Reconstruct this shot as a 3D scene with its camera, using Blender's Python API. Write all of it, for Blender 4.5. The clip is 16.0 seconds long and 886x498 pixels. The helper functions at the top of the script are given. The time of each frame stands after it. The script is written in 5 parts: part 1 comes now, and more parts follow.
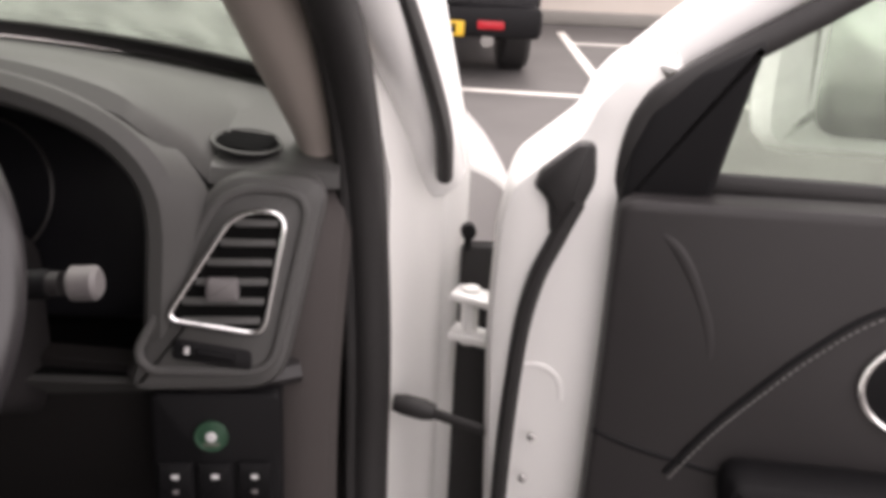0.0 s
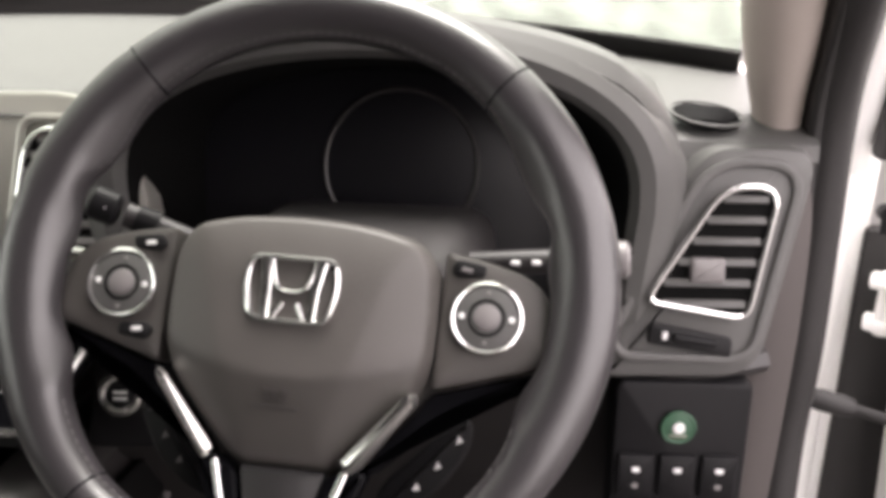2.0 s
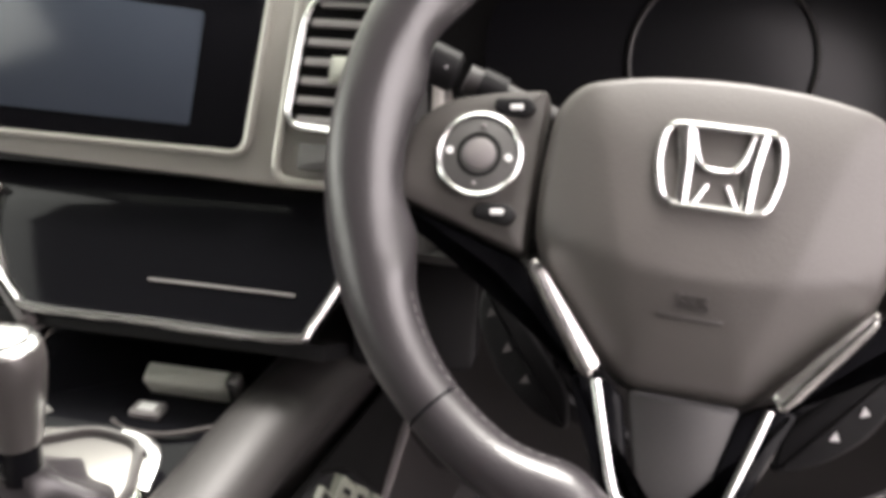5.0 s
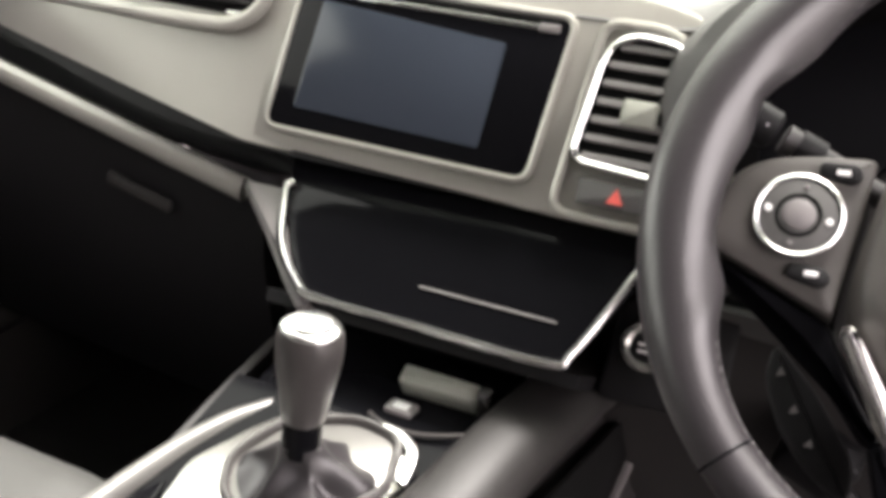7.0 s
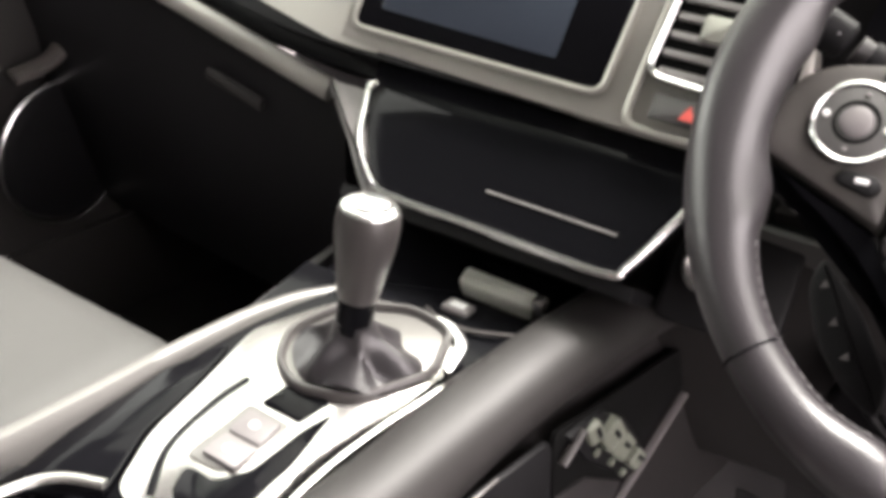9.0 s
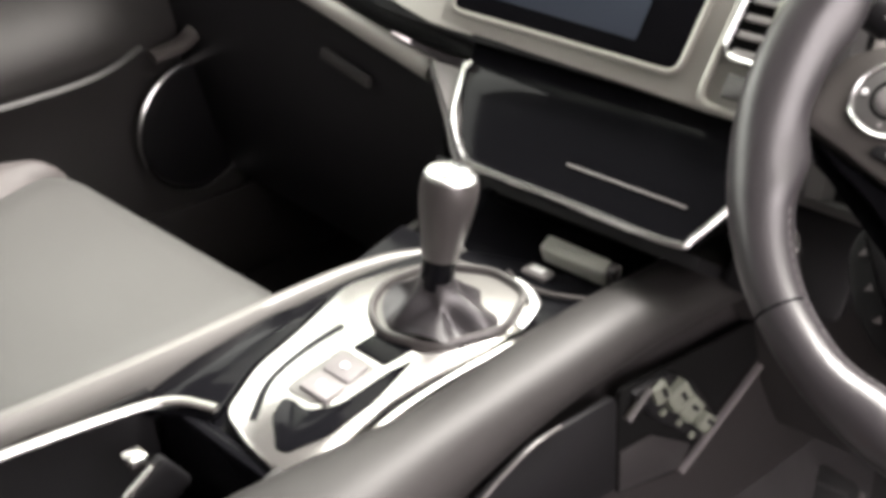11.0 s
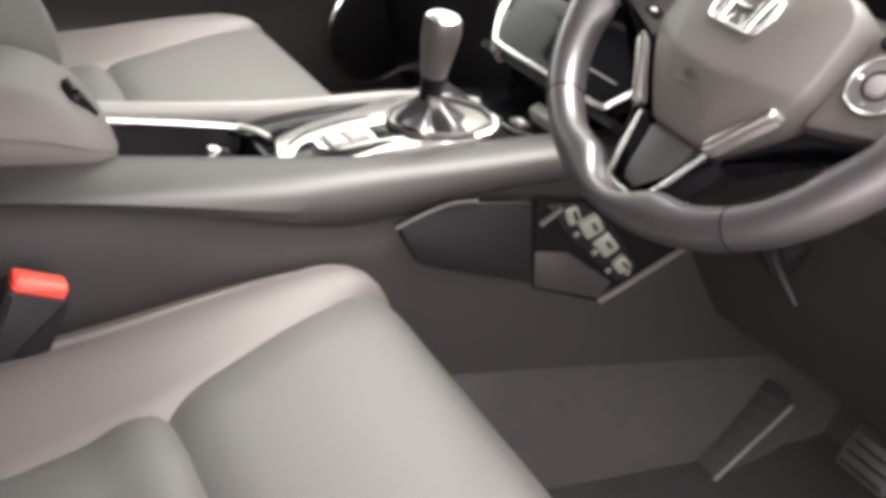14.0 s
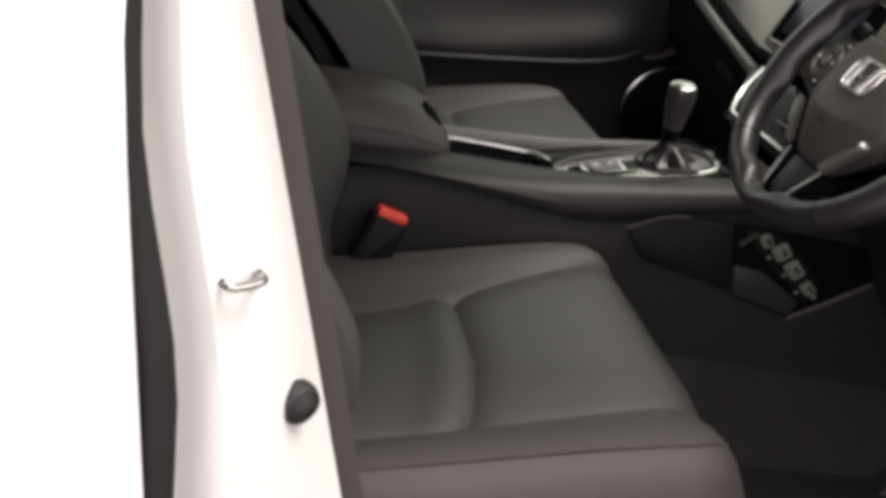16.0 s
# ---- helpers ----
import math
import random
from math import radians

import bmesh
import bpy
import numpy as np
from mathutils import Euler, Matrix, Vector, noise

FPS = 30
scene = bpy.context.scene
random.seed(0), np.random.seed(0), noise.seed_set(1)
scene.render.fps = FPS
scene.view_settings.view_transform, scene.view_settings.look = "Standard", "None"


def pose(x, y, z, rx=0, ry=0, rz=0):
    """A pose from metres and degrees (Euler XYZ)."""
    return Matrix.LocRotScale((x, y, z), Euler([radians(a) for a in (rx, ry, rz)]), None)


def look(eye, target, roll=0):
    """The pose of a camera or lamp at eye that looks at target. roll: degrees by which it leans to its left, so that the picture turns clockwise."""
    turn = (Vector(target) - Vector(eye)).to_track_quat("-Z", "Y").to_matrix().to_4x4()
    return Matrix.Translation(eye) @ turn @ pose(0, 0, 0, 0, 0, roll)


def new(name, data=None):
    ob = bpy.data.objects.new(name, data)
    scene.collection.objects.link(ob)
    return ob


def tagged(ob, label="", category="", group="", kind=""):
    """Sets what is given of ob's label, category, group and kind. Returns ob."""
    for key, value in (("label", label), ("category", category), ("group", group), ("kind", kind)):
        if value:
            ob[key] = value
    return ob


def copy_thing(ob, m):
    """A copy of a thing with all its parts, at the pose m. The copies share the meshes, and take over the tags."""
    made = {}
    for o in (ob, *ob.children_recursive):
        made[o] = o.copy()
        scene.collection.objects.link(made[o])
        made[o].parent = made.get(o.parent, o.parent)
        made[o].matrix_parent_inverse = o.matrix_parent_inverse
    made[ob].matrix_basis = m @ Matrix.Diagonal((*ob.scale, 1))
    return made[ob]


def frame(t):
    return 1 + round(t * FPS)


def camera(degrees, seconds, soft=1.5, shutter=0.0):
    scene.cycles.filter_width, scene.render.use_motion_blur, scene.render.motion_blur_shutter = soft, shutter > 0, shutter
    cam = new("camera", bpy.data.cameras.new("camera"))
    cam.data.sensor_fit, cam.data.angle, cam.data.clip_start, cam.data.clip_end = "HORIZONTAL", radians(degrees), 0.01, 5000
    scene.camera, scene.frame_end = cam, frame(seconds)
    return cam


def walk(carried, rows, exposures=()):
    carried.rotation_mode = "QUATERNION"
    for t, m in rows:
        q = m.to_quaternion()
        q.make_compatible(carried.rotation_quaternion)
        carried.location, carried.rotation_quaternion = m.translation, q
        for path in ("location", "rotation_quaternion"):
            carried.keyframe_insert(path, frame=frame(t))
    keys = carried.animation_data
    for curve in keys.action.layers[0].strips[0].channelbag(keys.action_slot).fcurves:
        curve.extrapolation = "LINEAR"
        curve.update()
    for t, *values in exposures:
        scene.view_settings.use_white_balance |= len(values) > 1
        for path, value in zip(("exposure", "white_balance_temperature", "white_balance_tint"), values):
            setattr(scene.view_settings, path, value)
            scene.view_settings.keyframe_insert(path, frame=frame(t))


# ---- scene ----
cam = camera(51.0, 16.0, soft=4.7)

PATH = [
    (0, (0.769, -0.476, 1.228), (0.855, 1.4, 0.539), 2.8),
    (0.5, (0.688, -0.461, 1.222), (0.756, 1.424, 0.558), 1.9),
    (1, (0.609, -0.443, 1.219), (0.599, 1.431, 0.518), 2.4),
    (1.5, (0.538, -0.445, 1.192), (0.514, 1.448, 0.547), 1.1),
    (2, (0.484, -0.445, 1.189), (0.347, 1.425, 0.493), 0.7),
    (2.5, (0.439, -0.434, 1.173), (0.193, 1.425, 0.48), -0.2),
    (3, (0.412, -0.421, 1.14), (0.158, 1.413, 0.384), -0.2),
    (5.5, (0.304, -0.37, 1.11), (-0.104, 1.423, 0.323), 2.5),
    (6, (0.281, -0.4, 1.126), (-0.202, 1.404, 0.41), 3.9),
    (6.5, (0.276, -0.403, 1.121), (-0.341, 1.366, 0.422), 4.2),
    (7, (0.273, -0.411, 1.116), (-0.45, 1.298, 0.372), 5.0),
    (7.5, (0.279, -0.411, 1.108), (-0.496, 1.268, 0.347), 6.3),
    (8, (0.288, -0.412, 1.105), (-0.529, 1.237, 0.322), 6.5),
    (8.5, (0.302, -0.417, 1.099), (-0.561, 1.189, 0.277), 6.9),
    (9, (0.313, -0.421, 1.091), (-0.578, 1.151, 0.234), 7.4),
    (11.5, (0.398, -0.459, 1.111), (-0.742, 0.885, 0.167), 6.7),
    (12, (0.441, -0.469, 1.096), (-0.745, 0.815, 0.124), 9.4),
    (12.5, (0.511, -0.498, 1.081), (-0.698, 0.783, 0.135), 12.8),
    (13, (0.585, -0.51, 1.101), (-0.632, 0.711, 0.087), 12.5),
    (13.5, (0.671, -0.495, 1.095), (-0.634, 0.666, 0.122), 12.2),
    (14, (0.801, -0.498, 1.109), (-0.642, 0.517, 0.165), 11.4),
    (14.5, (0.909, -0.532, 1.124), (-0.658, 0.295, 0.197), 10.6),
    (15, (0.998, -0.562, 1.129), (-0.624, 0.166, 0.214), 10.5),
    (15.5, (1.094, -0.577, 1.152), (-0.574, 0.063, 0.254), 10.9),
    (16, (1.203, -0.579, 1.173), (-0.555, -0.167, 0.312), 10.0),
]
walk(cam, [(t, look(eye, target, roll)) for t, eye, target, roll in PATH], exposures=[(0, 0.92, 6600, 15), (1, 1.33, 6600, 15), (1.5, 1.52, 6600, 15), (2, 2.1, 6600, 15), (3, 2.37, 6600, 15), (5.5, 2.72, 6600, 15), (7, 2.7, 6600, 15), (9, 2.83, 6600, 15), (11.5, 2.78, 6600, 15), (12.5, 2.7, 6600, 15), (13.5, 2.9, 6600, 15), (14.5, 3.04, 6600, 15), (15, 2.25, 6600, 15), (15.5, 1.4, 6600, 15), (16, 0.69, 6600, 15)])

# ---- light ----
world = bpy.data.worlds.new("sky")
scene.world = world
world.use_nodes = True
wn = world.node_tree.nodes
sky = wn.new("ShaderNodeTexSky")
sky.sky_type = "NISHITA"
sky.sun_disc = False
sky.sun_elevation = radians(68)
sky.sun_rotation = radians(17)
sky.air_density, sky.dust_density, sky.ozone_density = 1.0, 6.0, 1.0
haze = wn.new("ShaderNodeMixRGB")
haze.inputs[0].default_value = 0.85
haze.inputs[2].default_value = (9.6, 8.9, 8.7, 1)
world.node_tree.links.new(sky.outputs[0], haze.inputs[1])
world.node_tree.links.new(haze.outputs[0], wn["Background"].inputs[0])
wn["Background"].inputs[1].default_value = 0.165
sun_data = bpy.data.lights.new("sun", "SUN")
sun_data.energy, sun_data.angle, sun_data.color = 1.8, radians(24), (1, 0.97, 0.93)
sun = new("sun", sun_data)
sun.matrix_world = look((1.2, 4.0, 10.5), (0, 0, 0))

# ---- materials ----


def material(name, color, rough=0.5, metal=0.0, grain=400.0, bump=0.15, vary=0.12, coat=0.0, spec=0.5, stain=6.0):
    m = bpy.data.materials.new(name)
    m.use_nodes = True
    n, l = m.node_tree.nodes, m.node_tree.links
    b = n["Principled BSDF"]
    b.inputs["Metallic"].default_value = metal
    b.inputs["Coat Weight"].default_value = coat
    b.inputs["Coat Roughness"].default_value = 0.05
    b.inputs["Specular IOR Level"].default_value = spec
    tc = n.new("ShaderNodeTexCoord")
    big = n.new("ShaderNodeTexNoise")
    big.inputs["Scale"].default_value = stain
    big.inputs["Detail"].default_value = 4
    fine = n.new("ShaderNodeTexNoise")
    fine.inputs["Scale"].default_value = grain
    fine.inputs["Detail"].default_value = 2
    l.new(tc.outputs["Object"], big.inputs["Vector"])
    l.new(tc.outputs["Object"], fine.inputs["Vector"])
    mix = n.new("ShaderNodeMixRGB")
    mix.inputs[1].default_value = (*[c * (1 - vary) for c in color], 1)
    mix.inputs[2].default_value = (*[min(1, c * (1 + vary)) for c in color], 1)
    l.new(big.outputs["Fac"], mix.inputs[0])
    l.new(mix.outputs[0], b.inputs["Base Color"])
    mr = n.new("ShaderNodeMapRange")
    mr.inputs["To Min"].default_value = max(0.02, rough * 0.85)
    mr.inputs["To Max"].default_value = min(1, rough * 1.15)
    l.new(fine.outputs["Fac"], mr.inputs["Value"])
    l.new(mr.outputs[0], b.inputs["Roughness"])
    if bump:
        bp = n.new("ShaderNodeBump")
        bp.inputs["Strength"].default_value = bump
        bp.inputs["Distance"].default_value = 0.0006
        l.new(fine.outputs["Fac"], bp.inputs["Height"])
        l.new(bp.outputs[0], b.inputs["Normal"])
    return m


def glass(name, tint, rough=0.0):
    m = bpy.data.materials.new(name)
    m.use_nodes = True
    n, l = m.node_tree.nodes, m.node_tree.links
    n.remove(n["Principled BSDF"])
    tr, gl, fr, mx = (n.new("ShaderNodeBsdf" + k) if k in ("Transparent", "Glossy") else n.new("ShaderNode" + k) for k in ("Transparent", "Glossy", "Fresnel", "MixShader"))
    tr.inputs[0].default_value = (*tint, 1)
    gl.inputs["Roughness"].default_value = rough
    fr.inputs[0].default_value = 1.45
    l.new(fr.outputs[0], mx.inputs[0])
    l.new(tr.outputs[0], mx.inputs[1])
    l.new(gl.outputs[0], mx.inputs[2])
    l.new(mx.outputs[0], n["Material Output"].inputs["Surface"])
    return m


def wet_glass(name, tint):
    """Rain-fogged glass: clear glass with drops that scatter light."""
    m = glass(name, tint, 0.03)
    n, l = m.node_tree.nodes, m.node_tree.links
    tc = n.new("ShaderNodeTexCoord")
    ns = n.new("ShaderNodeTexNoise")
    ns.inputs["Scale"].default_value = 22
    ns.inputs["Detail"].default_value = 3
    l.new(tc.outputs["Object"], ns.inputs["Vector"])
    ramp = n.new("ShaderNodeMapRange")
    ramp.inputs["From Min"].default_value, ramp.inputs["From Max"].default_value = 0.35, 0.75
    ramp.inputs["To Min"].default_value, ramp.inputs["To Max"].default_value = 0.1, 0.28
    l.new(ns.outputs["Fac"], ramp.inputs["Value"])
    df = n.new("ShaderNodeBsdfTranslucent")
    df.inputs[0].default_value = (0.4, 0.44, 0.39, 1)
    mx = n.new("ShaderNodeMixShader")
    out = n["Material Output"]
    old = out.inputs["Surface"].links[0].from_socket
    l.new(ramp.outputs[0], mx.inputs[0])
    l.new(old, mx.inputs[1])
    l.new(df.outputs[0], mx.inputs[2])
    l.new(mx.outputs[0], out.inputs["Surface"])
    return m


def woven(name, color):
    """Fine square weave in relief."""
    m = material(name, color, 0.5, bump=0.0)
    n, l = m.node_tree.nodes, m.node_tree.links
    ck = n.new("ShaderNodeTexChecker")
    ck.inputs["Scale"].default_value = 420
    l.new(n["Texture Coordinate"].outputs["Object"], ck.inputs["Vector"])
    b = n.new("ShaderNodeBump")
    b.inputs["Strength"].default_value = 0.9
    b.inputs["Distance"].default_value = 0.0012
    l.new(ck.outputs["Fac"], b.inputs["Height"])
    l.new(b.outputs[0], n["Principled BSDF"].inputs["Normal"])
    return m


M_DASH = material("dash_soft_plastic", (0.07, 0.069, 0.067), 0.55, grain=900, bump=0.25)
M_DARK = material("black_grain_plastic", (0.0082, 0.008, 0.0088), 0.5, grain=900, bump=0.25, spec=0.17)
# near-black: the shade inside recesses and gaps is put into this colour
M_VOID = material("recess_shade", (0.004, 0.004, 0.004), 0.9, bump=0.0, spec=0.1)
M_LINING = material("brown_grey_pillar_lining", (0.062, 0.053, 0.051), 0.7, grain=900, bump=0.3)
M_PIPE = material("pale_edge_plastic", (0.11, 0.10, 0.1), 0.5, grain=900, bump=0.1)
M_TRIM = material("door_trim_plastic", (0.022, 0.02, 0.0205), 0.48, grain=900, bump=0.25)
M_LEATHER = material("black_leather", (0.024, 0.0218, 0.0236), 0.34, grain=700, bump=0.3, spec=0.75)
M_BAG = material("matt_airbag_plastic", (0.062, 0.057, 0.053), 0.5, grain=900, bump=0.25)
M_MESH = woven("dark_mesh_insert", (0.03, 0.029, 0.029))
M_SATIN = material("satin_grey_trim", (0.13, 0.127, 0.12), 0.36, 0.2, grain=1200, bump=0.05)
M_DISH = material("brushed_grey_dish", (0.2, 0.195, 0.185), 0.33, 0.6, grain=1200, bump=0.1)
M_SEAT = material("dark_grey_seat_cloth", (0.062, 0.062, 0.059), 0.52, grain=1500, bump=0.4, spec=0.35)
M_BOLSTER = material("dark_bolster_cloth", (0.067, 0.0605, 0.0585), 0.56, grain=1500, bump=0.4, spec=0.35)
M_FASCIA = material("grey_metallic_fascia", (0.34, 0.332, 0.302), 0.34, 0.4, grain=1200, bump=0.05)
M_SILVER = material("satin_silver", (0.55, 0.54, 0.52), 0.2, 0.9, bump=0.0)
M_CHROME = material("chrome", (0.9, 0.9, 0.89), 0.2, 1.0, bump=0.0, vary=0.02)
M_GLOSS = material("gloss_black", (0.005, 0.005, 0.006), 0.09, bump=0.0, vary=0.05, spec=0.06)
M_CLUSTER = material("smoked_instrument_glass", (0.011, 0.011, 0.013), 0.32, bump=0.0, vary=0.05, spec=0.2)
M_SCREEN = material("dark_screen_glass", (0.034, 0.041, 0.054), 0.18, bump=0.0, vary=0.05, spec=0.25)
M_RUBBER = material("black_rubber", (0.018, 0.017, 0.017), 0.6, bump=0.1)
M_WHITE = material("white_car_paint", (0.86, 0.86, 0.85), 0.25, bump=0.0, vary=0.02, coat=0.6)
M_JAMB = material("white_jamb_paint", (0.83, 0.83, 0.81), 0.35, bump=0.0, vary=0.04)
M_PILLAR = material("beige_pillar_trim", (0.34, 0.3, 0.27), 0.75, grain=900, bump=0.3)
M_CARPET = material("dark_carpet", (0.019, 0.0172, 0.0178), 0.95, grain=700, bump=1.0, vary=0.3, stain=30)
M_MAT = material("black_carpet_mat", (0.019, 0.0174, 0.018), 0.95, grain=900, bump=1.0, vary=0.3, stain=40)
M_RED = material("red_buckle_button", (0.75, 0.06, 0.04), 0.45, bump=0.0)
M_ICON = material("white_print", (0.7, 0.7, 0.7), 0.5, bump=0.0)
M_REDICON = material("red_print", (0.7, 0.12, 0.1), 0.5, bump=0.0)
M_GREEN = material("green_button", (0.03, 0.08, 0.046), 0.4, bump=0.0)
M_GREYPL = material("grey_plastic_knob", (0.16, 0.15, 0.15), 0.45, grain=900, bump=0.1)
M_PALE = material("pale_grey_plastic", (0.3, 0.31, 0.27), 0.45, bump=0.05)
M_ASPHALT = material("asphalt", (0.085, 0.08, 0.078), 0.85, grain=60, bump=0.9, vary=0.3, stain=1.2)
M_LINE = material("worn_white_road_paint", (0.62, 0.6, 0.56), 0.75, grain=40, bump=0.4, vary=0.25, stain=8)
M_WALL = material("cream_painted_wall", (0.72, 0.66, 0.6), 0.8, grain=50, bump=0.3, vary=0.06, stain=1.5)
M_KERB = material("grey_kerb", (0.25, 0.24, 0.22), 0.85, grain=60, bump=0.5)
M_BLACKCAR = material("black_car_paint", (0.01, 0.01, 0.012), 0.2, bump=0.0, coat=0.5)
M_PLATE = material("yellow_number_plate", (0.8, 0.5, 0.04), 0.4, bump=0.0)
M_LAMP = material("red_tail_lamp", (0.45, 0.02, 0.03), 0.2, bump=0.0)
M_HEAD = material("grey_headliner", (0.09, 0.087, 0.084), 0.9, grain=900, bump=0.3)
M_RAIL = material("soft_rail_plastic", (0.02, 0.0185, 0.0182), 0.47, grain=900, bump=0.25, spec=0.32)
M_SIDE = material("console_side_plastic", (0.0185, 0.0168, 0.0168), 0.6, grain=900, bump=0.25, spec=0.22)
M_KNOB = material("grey_knob_leather", (0.048, 0.044, 0.043), 0.32, grain=700, bump=0.2)
M_SEAL = material("brown_grey_seal_cloth", (0.05, 0.043, 0.041), 0.8, grain=900, bump=0.4)
M_DOORTRIM = material("passenger_door_plastic", (0.029, 0.0272, 0.0265), 0.5, grain=900, bump=0.25)
M_PAD = material("black_ribbed_rubber", (0.008, 0.0078, 0.008), 0.7, grain=300, bump=0.2)
M_GREENGREY = material("greenish_grey_plastic", (0.15, 0.16, 0.13), 0.4, grain=300, bump=0.2)
M_THREAD = material("grey_rim_thread", (0.11, 0.105, 0.105), 0.8, bump=0.0)
M_STITCH = material("pale_stitching", (0.2, 0.195, 0.19), 0.8, bump=0.0)
M_GLASS = glass("side_glass", (0.85, 0.9, 0.86))
M_WSCREEN = wet_glass("rain_spotted_windscreen", (0.86, 0.91, 0.86))

# ---- helpers of this scene ----


def mesh(name, bm, mat, smooth=35.0):
    bmesh.ops.recalc_face_normals(bm, faces=bm.faces)
    for f in bm.faces:
        f.smooth = True
    for e in bm.edges:
        if len(e.link_faces) == 2 and e.calc_face_angle(0) > radians(smooth):
            e.smooth = False
    me = bpy.data.meshes.new(name)
    bm.to_mesh(me)
    bm.free()
    me.materials.append(mat)
    return me


def part(name, bm, mat, parent, label=""):
    ob = new(name, mesh(name, bm, mat))
    ob.parent = parent
    if label:
        ob["label"] = label
    return ob


def thing(name, label, category, m=None, group="", kind=""):
    ob = new(name)
    ob.empty_display_size = 0.05
    if m is not None:
        ob.matrix_world = m
    return tagged(ob, label, category, group, kind)


def solo(name, bm, mat, label, category, kind="", group=""):
    return tagged(new(name, mesh(name, bm, mat)), label, category, group, kind)


def plane(origin, xdir, ydir):
    """A frame whose x and y lie along the given ways, z out of the plane."""
    x = Vector(xdir).normalized()
    n = x.cross(Vector(ydir)).normalized()
    y = n.cross(x)
    m = Matrix((x, y, n)).transposed().to_4x4()
    m.translation = origin
    return m


def rounded(points, r, seg=4):
    """A closed outline with its corners rounded; r is one radius or one for each corner."""
    pts = [Vector(p) for p in points]
    rs = r if isinstance(r, (list, tuple)) else [r] * len(pts)
    out = []
    for i, p in enumerate(pts):
        a, b = pts[i - 1] - p, pts[(i + 1) % len(pts)] - p
        d = min(rs[i], a.length * 0.48, b.length * 0.48)
        if d < 1e-5:
            out.append(p)
            continue
        s, e = p + a.normalized() * d, p + b.normalized() * d
        for k in range(seg + 1):
            t = k / seg
            out.append(s * (1 - t) ** 2 + p * 2 * t * (1 - t) + e * t * t)
    return out


def inset(pts, d):
    """The outline moved inwards by d."""
    area = sum(pts[i - 1].x * pts[i].y - pts[i].x * pts[i - 1].y for i in range(len(pts)))
    sign = 1 if area > 0 else -1
    out = []
    for i, p in enumerate(pts):
        t = (pts[(i + 1) % len(pts)] - pts[i - 1]).normalized()
        out.append(p + Vector((-t.y, t.x)) * d * sign)
    return out


def loft(bm, rings, closed=True, cap=True):
    """Skin over rings of equally many points."""
    vs = [[bm.verts.new(p) for p in ring] for ring in rings]
    n = len(vs[0])
    for a, b in zip(vs, vs[1:]):
        for i in range(n if closed else n - 1):
            j = (i + 1) % n
            try:
                bm.faces.new((a[i], a[j], b[j], b[i]))
            except ValueError:
                pass
    if cap and closed:
        bm.faces.new(vs[0][::-1])
        bm.faces.new(vs[-1])
    return bm


def slab(outline, thick, m=None, bevel=0.002, bm=None, crown=0.0):
    """A plate over an outline in a plane, with a rounded front edge; crown domes its face."""
    bm = bm or bmesh.new()
    m = m or Matrix()
    pts = [Vector((p[0], p[1])) for p in outline]
    c = sum(pts, Vector((0, 0))) / len(pts)
    b = min(bevel, thick * 0.6)
    rings = [(pts, 0), (pts, thick - b), (inset(pts, b * 0.3), thick - b * 0.3), (inset(pts, b), thick)]
    if crown:
        top = inset(pts, b)
        for k in (0.85, 0.6, 0.3, 0.08):
            rings.append(([c + (p - c) * k for p in top], thick + crown * (1 - k * k)))
    loft(bm, [[m @ Vector((p.x, p.y, z)) for p in ring] for ring, z in rings])
    return bm


def box(size, m=None, bevel=0.004, bm=None):
    """A box about its centre with rounded edges."""
    x, y, z = (s / 2 for s in size)
    m = (m or Matrix()) @ Matrix.Translation((0, 0, -z))
    pts = rounded([(-x, -y), (x, -y), (x, y), (-x, y)], bevel, 3)
    b = min(bevel, z * 0.9)
    bm = bm or bmesh.new()
    rings = [(inset(pts, b), 0), (inset(pts, b * 0.3), b * 0.3), (pts, b), (pts, 2 * z - b), (inset(pts, b * 0.3), 2 * z - b * 0.3), (inset(pts, b), 2 * z)]
    return loft(bm, [[m @ Vector((p.x, p.y, h)) for p in ring] for ring, h in rings])


def smoothed(points, n, closed=False):
    """n points along a smooth curve through the given ones."""
    p = [Vector(q) for q in points]
    k = len(p)
    out = []
    for s in range(n):
        t = s / n * k if closed else s / (n - 1) * (k - 1)
        i = min(int(t), k - 1 if closed else k - 2)
        f = t - i
        g = [p[(i + d) % k] if closed else p[max(0, min(k - 1, i + d))] for d in (-1, 0, 1, 2)]
        out.append(0.5 * (2 * g[1] + (g[2] - g[0]) * f + (2 * g[0] - 5 * g[1] + 4 * g[2] - g[3]) * f * f + (3 * g[1] - g[0] - 3 * g[2] + g[3]) * f**3))
    return out


